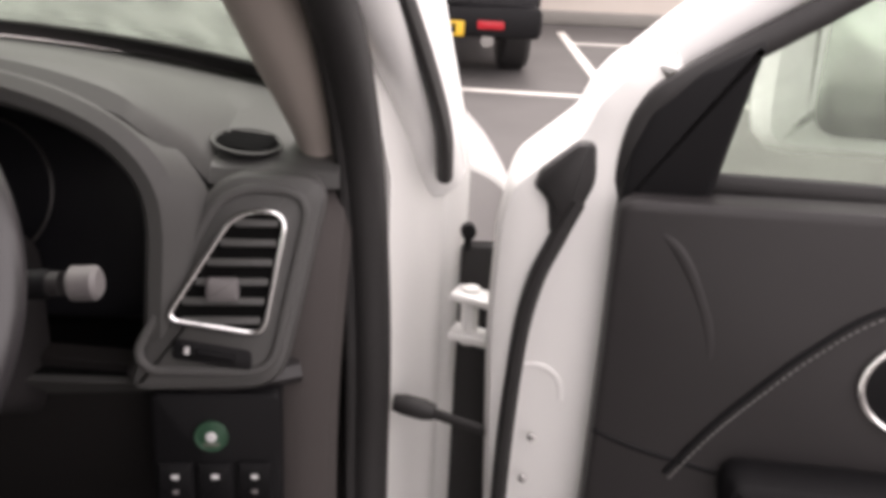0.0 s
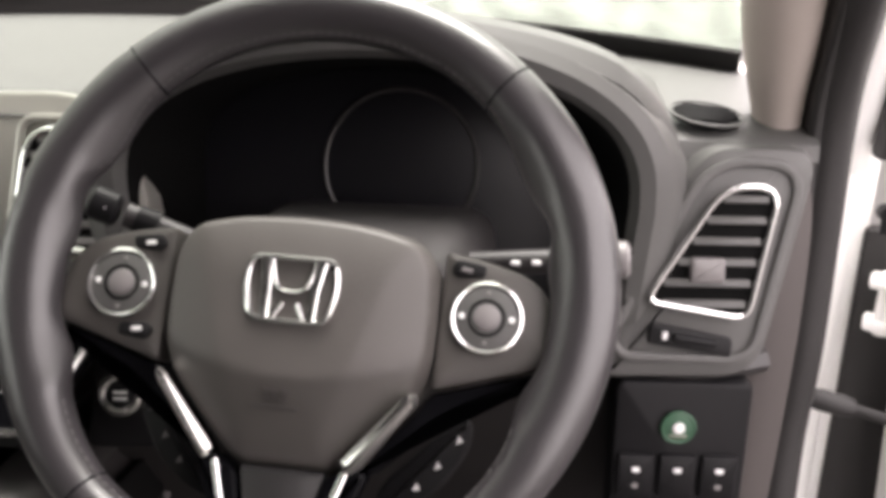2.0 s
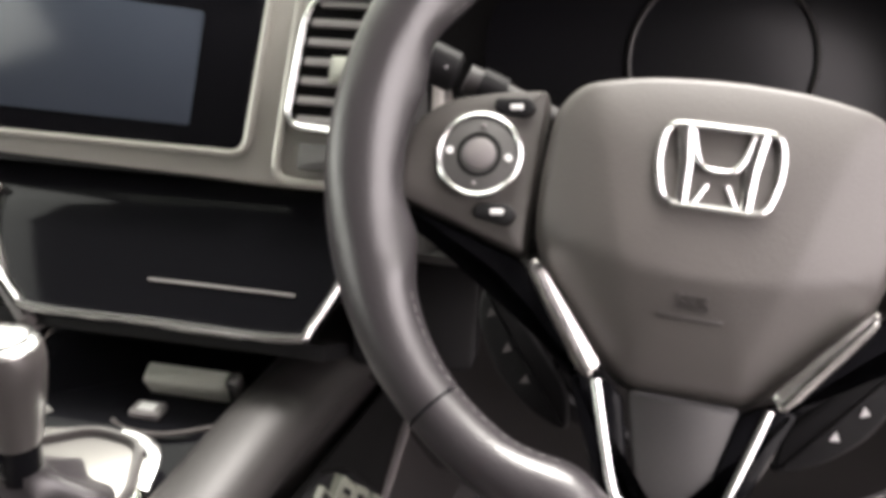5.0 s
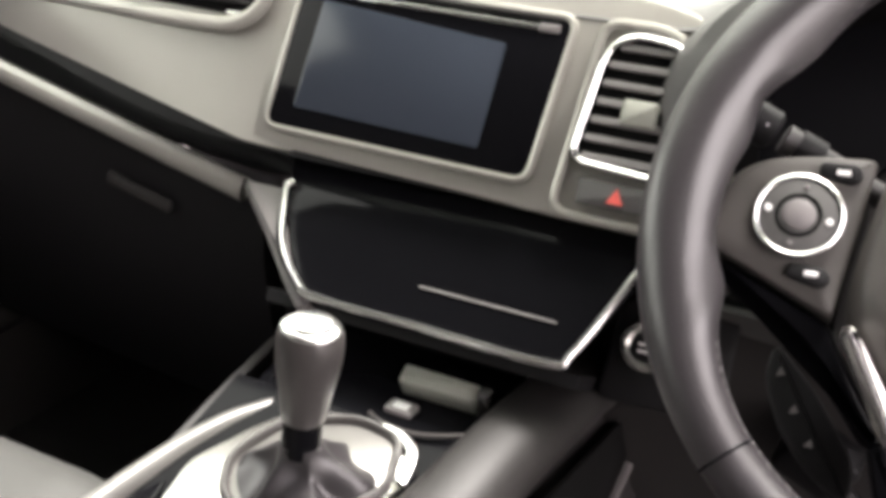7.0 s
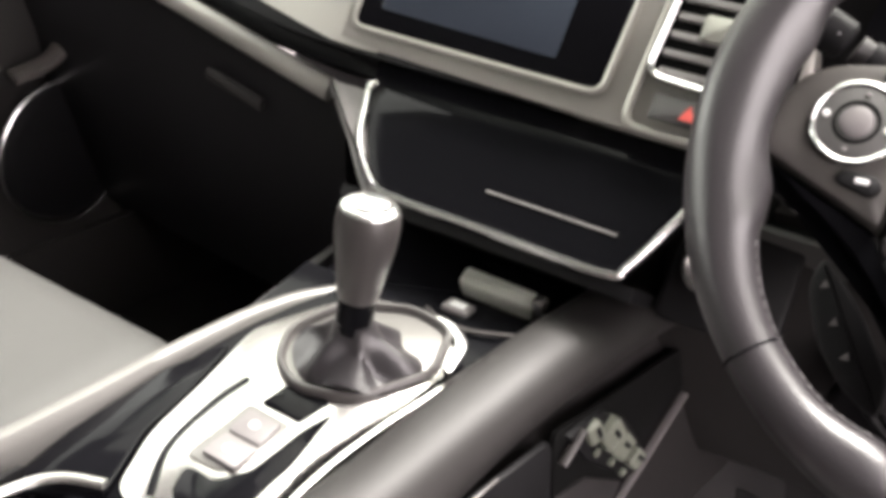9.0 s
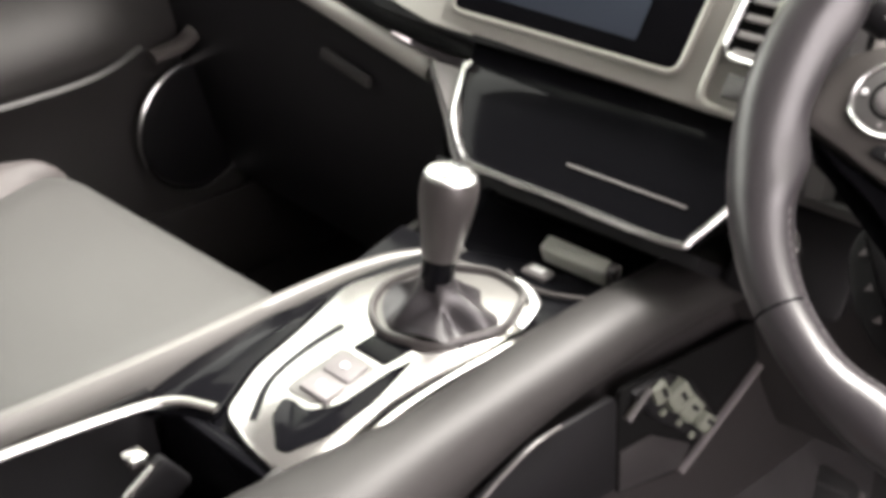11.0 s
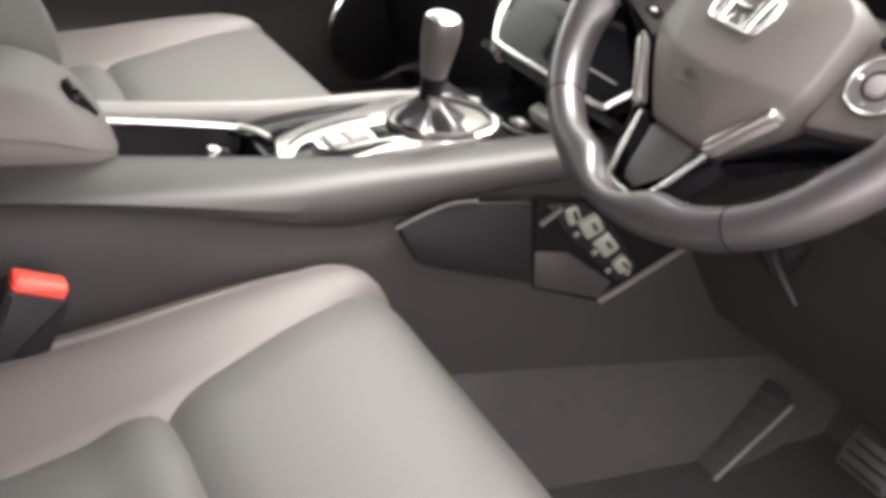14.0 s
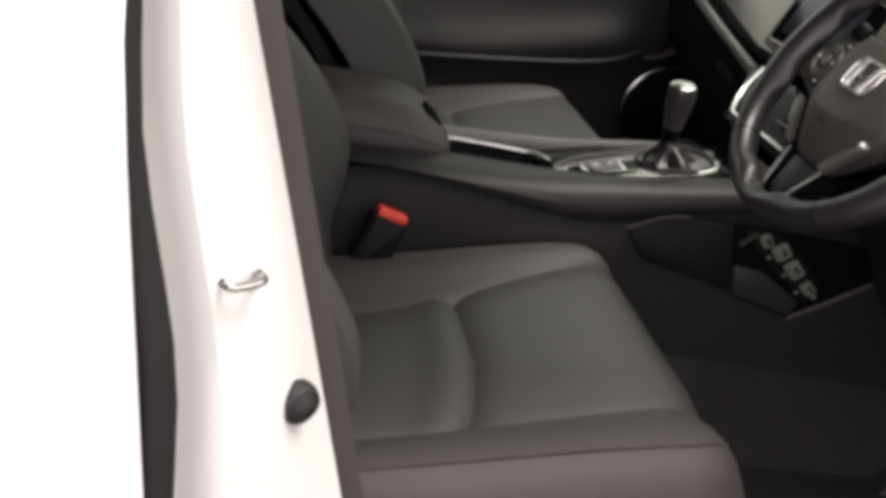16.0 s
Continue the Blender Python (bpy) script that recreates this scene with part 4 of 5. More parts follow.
    for px, py in ((0.0945, -0.0785), (0.0835, -0.0945), (0.0722, -0.108)):
        part("pod_icon", slab([(-0.0022, -0.002), (0.0024, -0.0016), (0.0008, 0.0026)], 0.0008, pose(k * px, py, -0.0502, 0, 0, 25 * px * 1000 % 90), 0.0002), M_ICON if k > 0 else M_GREYPL, audio)
part("lower_insert", slab(rounded([(-0.0235, -0.1035), (0.0265, -0.1035), (0.0145, -0.1495), (-0.0125, -0.1495)], 0.005, 3), 0.012, pose(0, 0, -0.021), 0.003), M_MESH, wheel, "dark mesh-textured lower insert")

# ---- centre console ----
cons = thing("centre_console", "dark centre console with soft padded sides", "console")


def deck_z(y):
    return 0.719 + 0.22 * (y + 0.141)


def rail(rows, wide, off, mat):
    """Soft padded rail along the console: rows of y, x, top and bottom height."""
    ys = [r[0] for r in rows]
    rings = []
    for k in range(61):
        y = ys[0] + (ys[-1] - ys[0]) * k / 60
        xs, tops, bots = (sum(float(np.interp(y + d, ys, [r[c] for r in rows])) for d in (-0.03, 0.0, 0.03)) / 3 for c in (1, 2, 3))
        c, h = (tops + bots) / 2, (tops - bots) / 2
        w = wide if wide < 0.02 else wide - 0.011 * ease(y, -0.22, -0.06)
        rings.append([(xs + off - (0.3 * w * max(0.0, math.sin(a)) + 0.3 * w * max(0.0, -math.sin(a)) ** 2 if w > 0.02 else 0.0) + w * math.copysign(abs(math.cos(a)) ** 0.8, math.cos(a)), y, c + h * math.copysign(abs(math.sin(a)) ** (0.8 if math.sin(a) > 0 else 0.6), math.sin(a))) for a in (2 * math.pi * i / 20 for i in range(20))])
    if mat is M_RAIL:
        # black tube draws the shadow in the joint below the rail
        part("shut_line_shadow", tube([Vector(r[0]) * 0.28 + Vector(r[16]) * 0.72 for r in rings], (0.004, 0.003)), M_VOID, cons, "dark tube for the shadowed shut line under the padded rail")
    part("side_rail", loft(bmesh.new(), rings), mat, cons, "soft dark padded side rail" if mat is M_RAIL else "soft edge rail beside the passenger seat, lightened for window light")


rail([(-0.62, 0.085, 0.766, 0.758), (-0.45, 0.085, 0.765, 0.756), (-0.38, 0.083, 0.763, 0.746), (-0.28, 0.079, 0.755, 0.724), (-0.2, 0.076, 0.75, 0.701), (-0.12, 0.082, 0.752, 0.686), (-0.08, 0.085, 0.753, 0.697), (0.0, 0.089, 0.761, 0.718), (0.1, 0.104, 0.776, 0.735), (0.2, 0.124, 0.787, 0.745), (0.27, 0.142, 0.787, 0.745)], 0.038, 0.011, M_RAIL)
# passenger rail: same soft plastic, paler satin colour stands for grazing window light
rail([(-0.62, -0.118, 0.746, 0.69), (-0.4, -0.115, 0.743, 0.685), (-0.25, -0.112, 0.736, 0.68), (-0.12, -0.108, 0.736, 0.68), (-0.03, -0.097, 0.747, 0.69), (0.04, -0.077, 0.759, 0.71), (0.08, -0.055, 0.762, 0.72), (0.1, -0.035, 0.76, 0.725)], 0.010, 0.003, M_SATIN)


def wall_x(y, v):
    return 0.096 + 0.118 * max(0.0, y + 0.05) + 0.012 * ease(v, 0.05, 0.25) + 0.02 * v


def side_wall(s):
    def f(u, v):
        y = -0.75 + (1.35 if s > 0 else 0.95) * u
        top = 0.72 + 0.02 * ease(y, -0.05, 0.2) + ((0.03 * ease(-y, 0.2, 0.36) - 0.022 * ease(-y, 0.36, 0.6)) if s > 0 else 0)
        x = wall_x(y, v)
        return (x if s > 0 else -0.03 - 0.8 * x, y, top - (top - 0.515 + 0.06 * max(0.0, y)) * v)
    return sheet(f, 40, 16, 0.008)


def tunnel(s):
    def f(u, v):
        y = -0.75 + 1.4 * u
        x = wall_x(y, 1) + 0.07 * v + 0.012 * math.sin(math.pi * v) - 0.004
        return (x if s > 0 else -0.03 - 0.8 * x, y, 0.518 - 0.06 * max(0.0, y) - 0.17 * v)
    return sheet(f, 40, 10, 0.008)


solo("tunnel_carpet", tunnel(1), M_CARPET, "dark carpet down the side of the tunnel", "carpet", "structure")
solo("tunnel_carpet", tunnel(-1), M_CARPET, "dark carpet down the side of the tunnel", "carpet", "structure")


part("side_panel", side_wall(1), M_SIDE, cons, "dark grey console side panel")
part("side_panel", side_wall(-1), M_TRIM, cons, "dark grey console side panel")
part("deck", sheet(lambda u, v: ((-0.078 + 0.166 * u) * (1 + 0.18 * v), -0.165 + 0.25 * v, deck_z(-0.165 + 0.25 * v) - 0.006), 10, 24, 0.01), M_GLOSS, cons, "gloss black console deck")
part("cup_well", sheet(lambda u, v: (-0.085 + 0.145 * u, -0.60 + 0.43 * v, 0.645 + 0.078 * (abs(2 * u - 1) ** 8)), 32, 20, 0.004), M_DARK, cons, "deep black cup holder well")
part("well_front", box((0.15, 0.012, 0.07), pose(-0.01, -0.16, 0.68), 0.004), M_GLOSS, cons)
part("well_chrome", tube(smoothed([(-0.09, -0.42, 0.735), (-0.086, -0.3, 0.728), (-0.078, -0.2, 0.722), (-0.066, -0.165, 0.722), (-0.04, -0.15, 0.722)], 24), (0.004, 0.003)), M_SILVER, cons, "silver line along the cup holder")
part("well_rim", tube(smoothed([(0.055, -0.42, 0.742), (0.052, -0.3, 0.738), (0.048, -0.2, 0.731), (0.04, -0.165, 0.728)], 16), (0.004, 0.003)), M_TRIM, cons)
dv = part("cup_divider", box((0.012, 0.05, 0.035), pose(-0.03, -0.21, 0.69, 35, 0, 0), 0.004), M_DARK, cons)
part("divider_edge", tube([(-0.03, -0.235, 0.672), (-0.03, -0.225, 0.70), (-0.03, -0.205, 0.712)], 0.003), M_SILVER, dv)
part("coin_tray", box((0.006, 0.1, 0.018), pose(-0.058, -0.3, 0.682), 0.002), M_TRIM, cons)
part("release_button", box((0.014, 0.014, 0.01), pose(-0.052, -0.205, 0.705), 0.003), M_SILVER, cons)

DP = plane((0, -0.141, 0.719), (1, 0, 0), (0, 1, 0.22))
bez = [(-0.034, -0.006), (0.001, -0.016), (0.034, -0.02), (0.046, -0.002), (0.047, 0.03), (0.046, 0.066), (0.053, 0.1), (0.065, 0.142), (0.0725, 0.183), (0.062, 0.209), (0.02, 0.219), (-0.022, 0.21), (-0.042, 0.18), (-0.063, 0.138), (-0.054, 0.08), (-0.05, 0.034)]
gear_bezel = part("gear_bezel", slab(rounded(bez, 0.01, 4), 0.009, DP @ pose(0, 0, -0.003), 0.003), M_SILVER, cons, "bright silver gear lever surround")
part("edge_insert", slab(rounded([(-0.092, -0.045), (-0.038, -0.012), (-0.056, 0.035), (-0.059, 0.08), (-0.068, 0.122), (-0.086, 0.08), (-0.094, 0.011)], 0.006, 3), 0.004, DP @ pose(0, 0, -0.002), 0.001), M_GLOSS, gear_bezel, "gloss black strip beside the surround")
part("leaf_insert", slab(rounded([(0.019, -0.008), (-0.0045, 0.0095), (-0.0105, 0.025), (-0.004, 0.0275), (0.0109, 0.0265), (0.0235, 0.044), (0.0285, 0.0861), (0.035, 0.105), (0.0415, 0.0595), (0.038, 0.0199), (0.027, -0.006)], 0.005, 3), 0.003, DP @ pose(0, 0, 0.0045), 0.001), M_GLOSS, gear_bezel, "leaf-shaped gloss black insert")
part("square_insert", slab(rounded([(-0.0085, 0.0875), (0.0225, 0.0875), (0.028, 0.112), (-0.005, 0.1105)], 0.003, 3), 0.003, DP @ pose(0, 0, 0.0045), 0.001), M_GLOSS, gear_bezel)
part("frame_groove", tube(smoothed([Vector((-0.012, 0.0, 0.0063)), Vector((-0.03, 0.03, 0.0063)), Vector((-0.034, 0.07, 0.0063)), Vector((-0.03, 0.1, 0.0063))], 14), (0.0026, 0.0007), (0, 0, 1), m=DP), M_GLOSS, gear_bezel)
island = part("switch_island", slab(rounded([(-0.0165, 0.0315), (0.009, 0.0335), (0.0185, 0.047), (0.021, 0.083), (-0.0135, 0.084)], 0.005, 4), 0.003, DP @ pose(0, 0, 0.0045), 0.0012), M_SATIN, gear_bezel)
for y in (0.047, 0.069):
    sw = part("brake_switch", slab(rounded([(-0.011, -0.01), (0.015, -0.01), (0.015, 0.01), (-0.01, 0.01)], 0.003, 3), 0.004, DP @ pose(0.002, y, 0.0062, -4 if y < 0.06 else 4), 0.0015), M_GREYPL, island, "grey rocker switch")
    part("switch_icon", disc(0.003, 0.001, DP @ pose(0.004, y, 0.0102), 12, 0.0003), M_ICON, sw)

part("deck_line", tube(smoothed([(0.038, -0.032, 0.0), (0.051, 0.015, 0.0), (0.0545, 0.07, 0.0), (0.062, 0.115, 0.0), (0.0735, 0.16, 0.0), (0.083, 0.2, 0.0)], 30), (0.0022, 0.0018), (0, 0, 1), m=DP), M_SILVER, cons, "thin silver line beside the gear surround")

ring_pts = rounded([(-0.025, 0.122), (-0.037, 0.15), (-0.022, 0.19), (0.022, 0.212), (0.056, 0.207), (0.068, 0.165), (0.04, 0.12), (0.001, 0.108)], 0.012, 4)
part("boot_floor", slab(inset([Vector((p.x, p.y)) for p in ring_pts], 0.002), 0.003, DP @ pose(0, 0, 0.005), 0.001), M_DISH, gear_bezel)
lever = thing("gear_lever", "gear lever with silver-topped grey leather knob", "gear lever")
part("boot_ring", tube([Vector((p.x, p.y, 0.008)) for p in ring_pts], (0.0034, 0.005), (0, 0, 1), True, 10, m=DP), M_KNOB, lever, "grey plastic ring round the boot")


def boot():
    base = DP @ Vector((0.016, 0.158, 0.004))
    top = Vector((0.018, -0.002, 0.792))
    rings = []
    for k in range(17):
        t = k / 16
        c = base.lerp(top, t)
        r = 0.033 * (1 - t) ** 1.5 + 0.013
        rings.append([c + Vector((math.cos(a) * r * (1 + (0.26 * math.sin(4 * a + 0.7 + 1.5 * t) + 0.1 * math.sin(7 * a + 2 - 2 * t)) * math.sin(math.pi * min(1, t * 1.1))), math.sin(a) * r * (0.95 + (0.24 * math.sin(4 * a + 2 + 1.5 * t) + 0.1 * math.sin(6 * a + 1)) * math.sin(math.pi * min(1, t * 1.1))), 0.004 * math.sin(a * 4) * (1 - t))) for a in (2 * math.pi * i / 72 for i in range(72))])
    return loft(bmesh.new(), rings)


part("boot", boot(), M_LEATHER, lever, "folded black leather boot")
part("front_arc", tube(smoothed([Vector((0.041, 0.2125, 0.0085)), Vector((0.056, 0.2095, 0.009)), Vector((0.0695, 0.197, 0.0095)), Vector((0.0735, 0.172, 0.009))], 14), (0.0042, 0.003), (0, 0, 1), m=DP), M_CHROME, lever)
ax = Vector((0.026, -0.007, 0.876)) - Vector((0.018, -0.002, 0.788))
kb = Vector((0.018, -0.002, 0.788))
part("collar", tube([kb + ax * k for k in (-0.02, 0.04, 0.25, 0.29)], 0.0122, (0, 1, 0), seg=20), M_GLOSS, lever, "gloss black collar")
part("knob", tube([kb + ax * k for k in (0.265, 0.28, 0.36, 0.46, 0.56, 0.66, 0.76, 0.86, 0.93, 0.97)], lambda t: 0.0132 + 0.0068 * ease(t, 0.0, 0.75) - 0.0022 * ease(t, 0.82, 1), (0, 1, 0), seg=28), M_KNOB, lever, "grey leather-wrapped knob")
part("knob_cap", tube([kb + ax * k for k in (0.96, 0.985, 1.0, 1.01)], lambda t: 0.0178 - 0.006 * t * t, (0, 1, 0), seg=28), M_CHROME, lever, "polished silver cap")

part("cap_ring", tube([kb + ax * 1.0 + Vector((0.0125 * math.cos(a), 0.0125 * math.sin(a), 0.0008)) for a in (2 * math.pi * i / 32 for i in range(32))], 0.0009, (0, 0, 1), True, 6), M_KNOB, lever)

# tray under the climate panel
tray = thing("console_tray", "gloss black tray with power socket and switch", "tray")
part("tray_floor", slab(rounded([(-0.08, 0.08), (0.09, 0.08), (0.13, 0.24), (-0.11, 0.24)], 0.02, 4), 0.008, pose(0, 0, 0.748), 0.003), M_GLOSS, tray)
part("tray_edge", tube(smoothed([(0.012, 0.098, 0.757), (0.03, 0.084, 0.762), (0.06, 0.08, 0.765), (0.09, 0.092, 0.768)], 16), 0.0018), M_KNOB, tray)
part("socket_block", box((0.062, 0.016, 0.027), pose(0.048, 0.142, 0.764, 32, 0, 0), 0.004), M_PALE, tray, "pale grey socket cover")
part("socket_end", box((0.01, 0.012, 0.026), pose(0.083, 0.14, 0.766, 20, 0, 0), 0.003), M_SILVER, tray)
part("tray_switch", box((0.022, 0.016, 0.006), pose(0.03, 0.113, 0.758), 0.002), M_GREYPL, tray)
part("tray_switch_icon", box((0.012, 0.008, 0.001), pose(0.03, 0.113, 0.7612), 0.0004), M_ICON, tray)
part("tray_back", box((0.2, 0.01, 0.08), pose(0.01, 0.22, 0.79), 0.003), M_DARK, tray)

# recess in the console's side
cub = thing("side_pocket", "dark pocket in the console side with sockets", "pocket")
SPm = plane((0.1555, 0, 0), (0.118, 1, 0), (-0.04, 0, 1))
part("pocket_plate", slab(rounded([(-0.083, 0.697), (-0.029, 0.72), (0.064, 0.72), (0.084, 0.622), (-0.02, 0.645), (-0.055, 0.655)], 0.01, 4), 0.005, SPm, 0.002), M_DARK, cub)
part("pocket_edge", tube(smoothed([(-0.084, 0.696, 0.006), (-0.058, 0.71, 0.006), (-0.03, 0.721, 0.006), (0.0, 0.723, 0.005)], 12), 0.0016, m=SPm), M_KNOB, cub)
# flat black sheet in place of the pocket's shaded hollow
part("pocket_mouth_shade", slab(rounded([(0.067, 0.722), (0.29, 0.71), (0.284, 0.66), (0.178, 0.592), (0.087, 0.616)], 0.008, 4), 0.004, SPm, 0.001), M_VOID, cub)
part("pocket_floor", slab(rounded([(0.079, 0.662), (0.12, 0.659), (0.188, 0.618), (0.177, 0.597), (0.088, 0.619)], 0.004, 3), 0.003, SPm @ pose(0, 0, 0.003), 0.001), M_TRIM, cub)
part("pocket_hook", tube([(0.077, 0.695, 0.008), (0.097, 0.715, 0.009)], (0.003, 0.004), m=SPm), M_KNOB, cub)
plate = part("socket_plate", slab(rounded([(0.078, 0.716), (0.124, 0.718), (0.168, 0.69), (0.216, 0.637), (0.197, 0.619), (0.114, 0.679)], 0.006, 3), 0.006, SPm @ pose(0, 0, 0.003), 0.002), M_DARK, cub, "dark plate with power sockets")
for y, z, w, h, turn, raised in ((0.112, 0.706, 0.022, 0.016, 28, 0.007), (0.137, 0.694, 0.026, 0.024, 36, 0.01), (0.163, 0.67, 0.03, 0.022, 44, 0.008), (0.19, 0.645, 0.022, 0.018, 46, 0.01)):
    so = part("socket", slab(rounded([(-w * 0.5, -h * 0.45), (w * 0.42, -h * 0.5), (w * 0.5, h * 0.42), (-w * 0.38, h * 0.5)], 0.004, 3), raised, SPm @ pose(y, z, 0.007, 6, -5, turn - 85), 0.002), M_GREENGREY, plate)
    part("socket_hole", slab(rounded([(-0.006, -0.002), (0.006, -0.002), (0.006, 0.002), (-0.006, 0.002)], 0.001, 2), 0.0006, SPm @ pose(y + 0.001, z + 0.001, 0.0075 + raised, 6, -5, turn - 85), 0.0002), M_DARK, so)
for y, z in ((0.122, 0.683), (0.151, 0.66), (0.176, 0.636), (0.203, 0.632)):
    part("socket_tab", box((0.007, 0.005, 0.005), SPm @ pose(y, z, 0.0105, 0, 0, 40), 0.0015), M_GREENGREY, plate)
part("pocket_lip", tube([(0.178, 0.593, 0.005), (0.282, 0.661, 0.007)], (0.0025, 0.005), m=SPm), M_PIPE, cub)

# ---- armrest ----
arm_rest = thing("armrest", "dark grey padded armrest over the console", "armrest")


def arm_body():
    rings = []
    for y, w, z0, z1 in ((-0.322, 0.05, 0.756, 0.764), (-0.325, 0.066, 0.75, 0.771), (-0.333, 0.079, 0.745, 0.781), (-0.346, 0.087, 0.743, 0.792), (-0.365, 0.091, 0.742, 0.803), (-0.39, 0.093, 0.743, 0.8125), (-0.43, 0.094, 0.746, 0.819), (-0.5, 0.094, 0.75, 0.822), (-0.66, 0.093, 0.757, 0.822), (-0.68, 0.085, 0.762, 0.81)):
        rings.append([(p.x - 0.01, y, p.y) for p in rounded([(-w * 0.93, z0), (w * 0.93, z0), (w, z0 + (z1 - z0) * 0.45), (w * 0.72, z1), (-w * 0.72, z1), (-w, z0 + (z1 - z0) * 0.45)], [0.012, 0.012, 0.025, 0.04, 0.04, 0.025], 5)])
    return loft(bmesh.new(), rings)


part("cushion", arm_body(), M_BOLSTER, arm_rest)
part("pad_seam", tube(smoothed([(0.081, -0.66, 0.793), (0.082, -0.5, 0.79), (0.08, -0.4, 0.784), (0.073, -0.35, 0.771), (0.055, -0.3265, 0.762), (0.02, -0.3215, 0.76)], 30), 0.001), M_BOLSTER, arm_rest)
part("latch", slab(rounded([(-0.022, -0.016), (0.022, -0.016), (0.018, 0.012), (-0.018, 0.012)], 0.006, 4), 0.008, plane((0.02, -0.3535, 0.7945), (-1, -0.1, 0), (0, -0.75, 1)), 0.002), M_GLOSS, arm_rest, "black latch recess")
part("hinge_block", box((0.12, 0.26, 0.06), pose(-0.012, -0.56, 0.722), 0.02), M_DARK, arm_rest)

# ---- seats ----


def seat(label, m, right, cut, back_off):
    st = thing("front_seat", label, "seat", m, "front seats")
    W, Y0, Y1 = 0.235, 0.235, -0.27

    def seam(y, s):
        rows = ((-0.28, 0.068), (-0.146, 0.071), (-0.028, 0.093), (0.067, 0.14), (0.141, 0.174), (0.24, 0.205)) if s < 0 else right
        return sum(float(np.interp(y + d, [r[0] for r in rows], [r[1] for r in rows])) for d in (-0.03, 0.0, 0.03)) / 3

    def base_z(x, y):
        v = (Y0 - y) / (Y0 - Y1)
        z = -0.06 * (1 - ease(v, 0.0, 0.13)) ** 2 - 0.035 * ease(v, 0.1, 1.0)
        return z

    def edge(y, s):
        v = (Y0 - y) / (Y0 - Y1)
        return W * (1 - 0.10 * (1 - ease(v, 0, 0.12)))

    def row_y(v, x):
        return Y0 + (Y1 - Y0) * v - (cut if x > 0 else 0.028) * min(1, abs(x) / W) ** (3 if cut < 0.03 else 2) * (1 - v)

    def centre(u, v):
        y = Y0 + (Y1 - Y0) * v
        l, r = -seam(y, -1), seam(y, 1)
        x = l + (r - l) * u
        y = row_y(v, x)
        k = min(x - l, r - x)
        cross = y + back_off + 1.3 * max(0.0, x) ** 2
        z = base_z(x, y) - 0.008 * math.exp(-(k / 0.008) ** 2)
        z += 0.006 * ease(k, 0, 0.05)
        z -= 0.017 * math.exp(-(cross / (0.006 if cross < 0 else 0.022)) ** 2)
        z += 0.005 * math.exp(-((cross + 0.022) / 0.02) ** 2)
        return (x, y, z)

    def bolster(s, line=False):
        def f(u, v):
            y = Y0 + (Y1 - Y0) * v
            c, e = seam(y, s), edge(y, s)
            x = c + (e - c) * u
            y = row_y(v, x)
            z = base_z(x, y) - 0.008 * math.exp(-((x - c) / 0.007) ** 2) + (0.012 if s < 0 else 0.013) * ease(u, 0.02, 0.55) - 0.05 * ease(u, 0.62, 1.0) ** 2 - 0.003 * math.exp(-((u - 0.66) / 0.02) ** 2)
            return (s * x, y, z)
        if line:
            return [Vector(f(0.63, k / 60)) + Vector((0, 0, 0.001)) for k in range(3, 60)]
        return sheet(f, 24, 60, 0.02) if s > 0 else sheet(lambda u, v: f(1 - u, v), 24, 60, 0.02)

    part("centre_panel", sheet(centre, 70, 100, 0.02), M_SEAT, st, "grey cloth centre panel with a cross seam")
    for s in (-1, 1):
        part("bolster", bolster(s), M_BOLSTER, st, "brown-grey side bolster of the cushion")

    def skirt(u, v):
        p = PER[round(u * 60)]
        k = 1 - 0.12 * v
        return (p.x * k, p.y - 0.02 * v, -0.045 - 0.02 * ease(-p.y, 0, 0.25) - 0.13 * v)

    PER = smoothed([(W * 0.985, Y1, 0), (W * 0.99, 0.0, 0), (W * 0.94, Y0 - 0.06, 0), (W * 0.72, Y0 - 0.015, 0), (0, Y0 - 0.0, 0), (-W * 0.72, Y0 - 0.015, 0), (-W * 0.94, Y0 - 0.06, 0), (-W * 0.99, 0.0, 0), (-W * 0.985, Y1, 0)], 61)
    part("side_skirt", sheet(skirt, 60, 6, 0.012), M_BOLSTER, st, "dark seat base below the cushion")
    for s in (-1, 1):
        part("runner", box((0.035, 0.44, 0.05), pose(s * 0.17, 0.0, -0.255), 0.008), M_DARK, st)
        part("edge_piping", tube(bolster(s, True), 0.0022), M_BOLSTER, st)
        part("bolster_piping", tube([Vector(centre(0 if s < 0 else 1, k / 40)) + Vector((0, 0, 0.0005)) for k in range(2, 39)], 0.0016), M_DARK, st)
    BH, ang = 0.62, radians(26)

    def back(u, v):
        a = 2 * u - 1
        w = 0.235 - 0.05 * ease(v, 0.55, 1.0) + 0.012 * math.sin(math.pi * v)
        x = w * a
        b = 0.62
        d = (0.06 + 0.025 * math.sin(math.pi * min(1, v * 2))) * ease(abs(a), b - 0.05, 0.93) * (1 - 0.5 * ease(v, 0.5, 1)) * (0.45 + 0.55 * ease(v, 0.05, 0.25)) * (1 if a < 0 else 0.75) - 0.010 * math.exp(-((abs(a) - b) / 0.03) ** 2)
        d -= 0.07 * ease(abs(a), 0.93, 1.0) ** 2
        d += 0.02 * math.sin(math.pi * min(1, v * 1.6)) - 0.05 * ease(v, 0.93, 1.0) ** 2
        d -= 0.010 * math.exp(-((v - 0.33) / 0.012) ** 2) * (abs(a) < b)
        h = BH * v
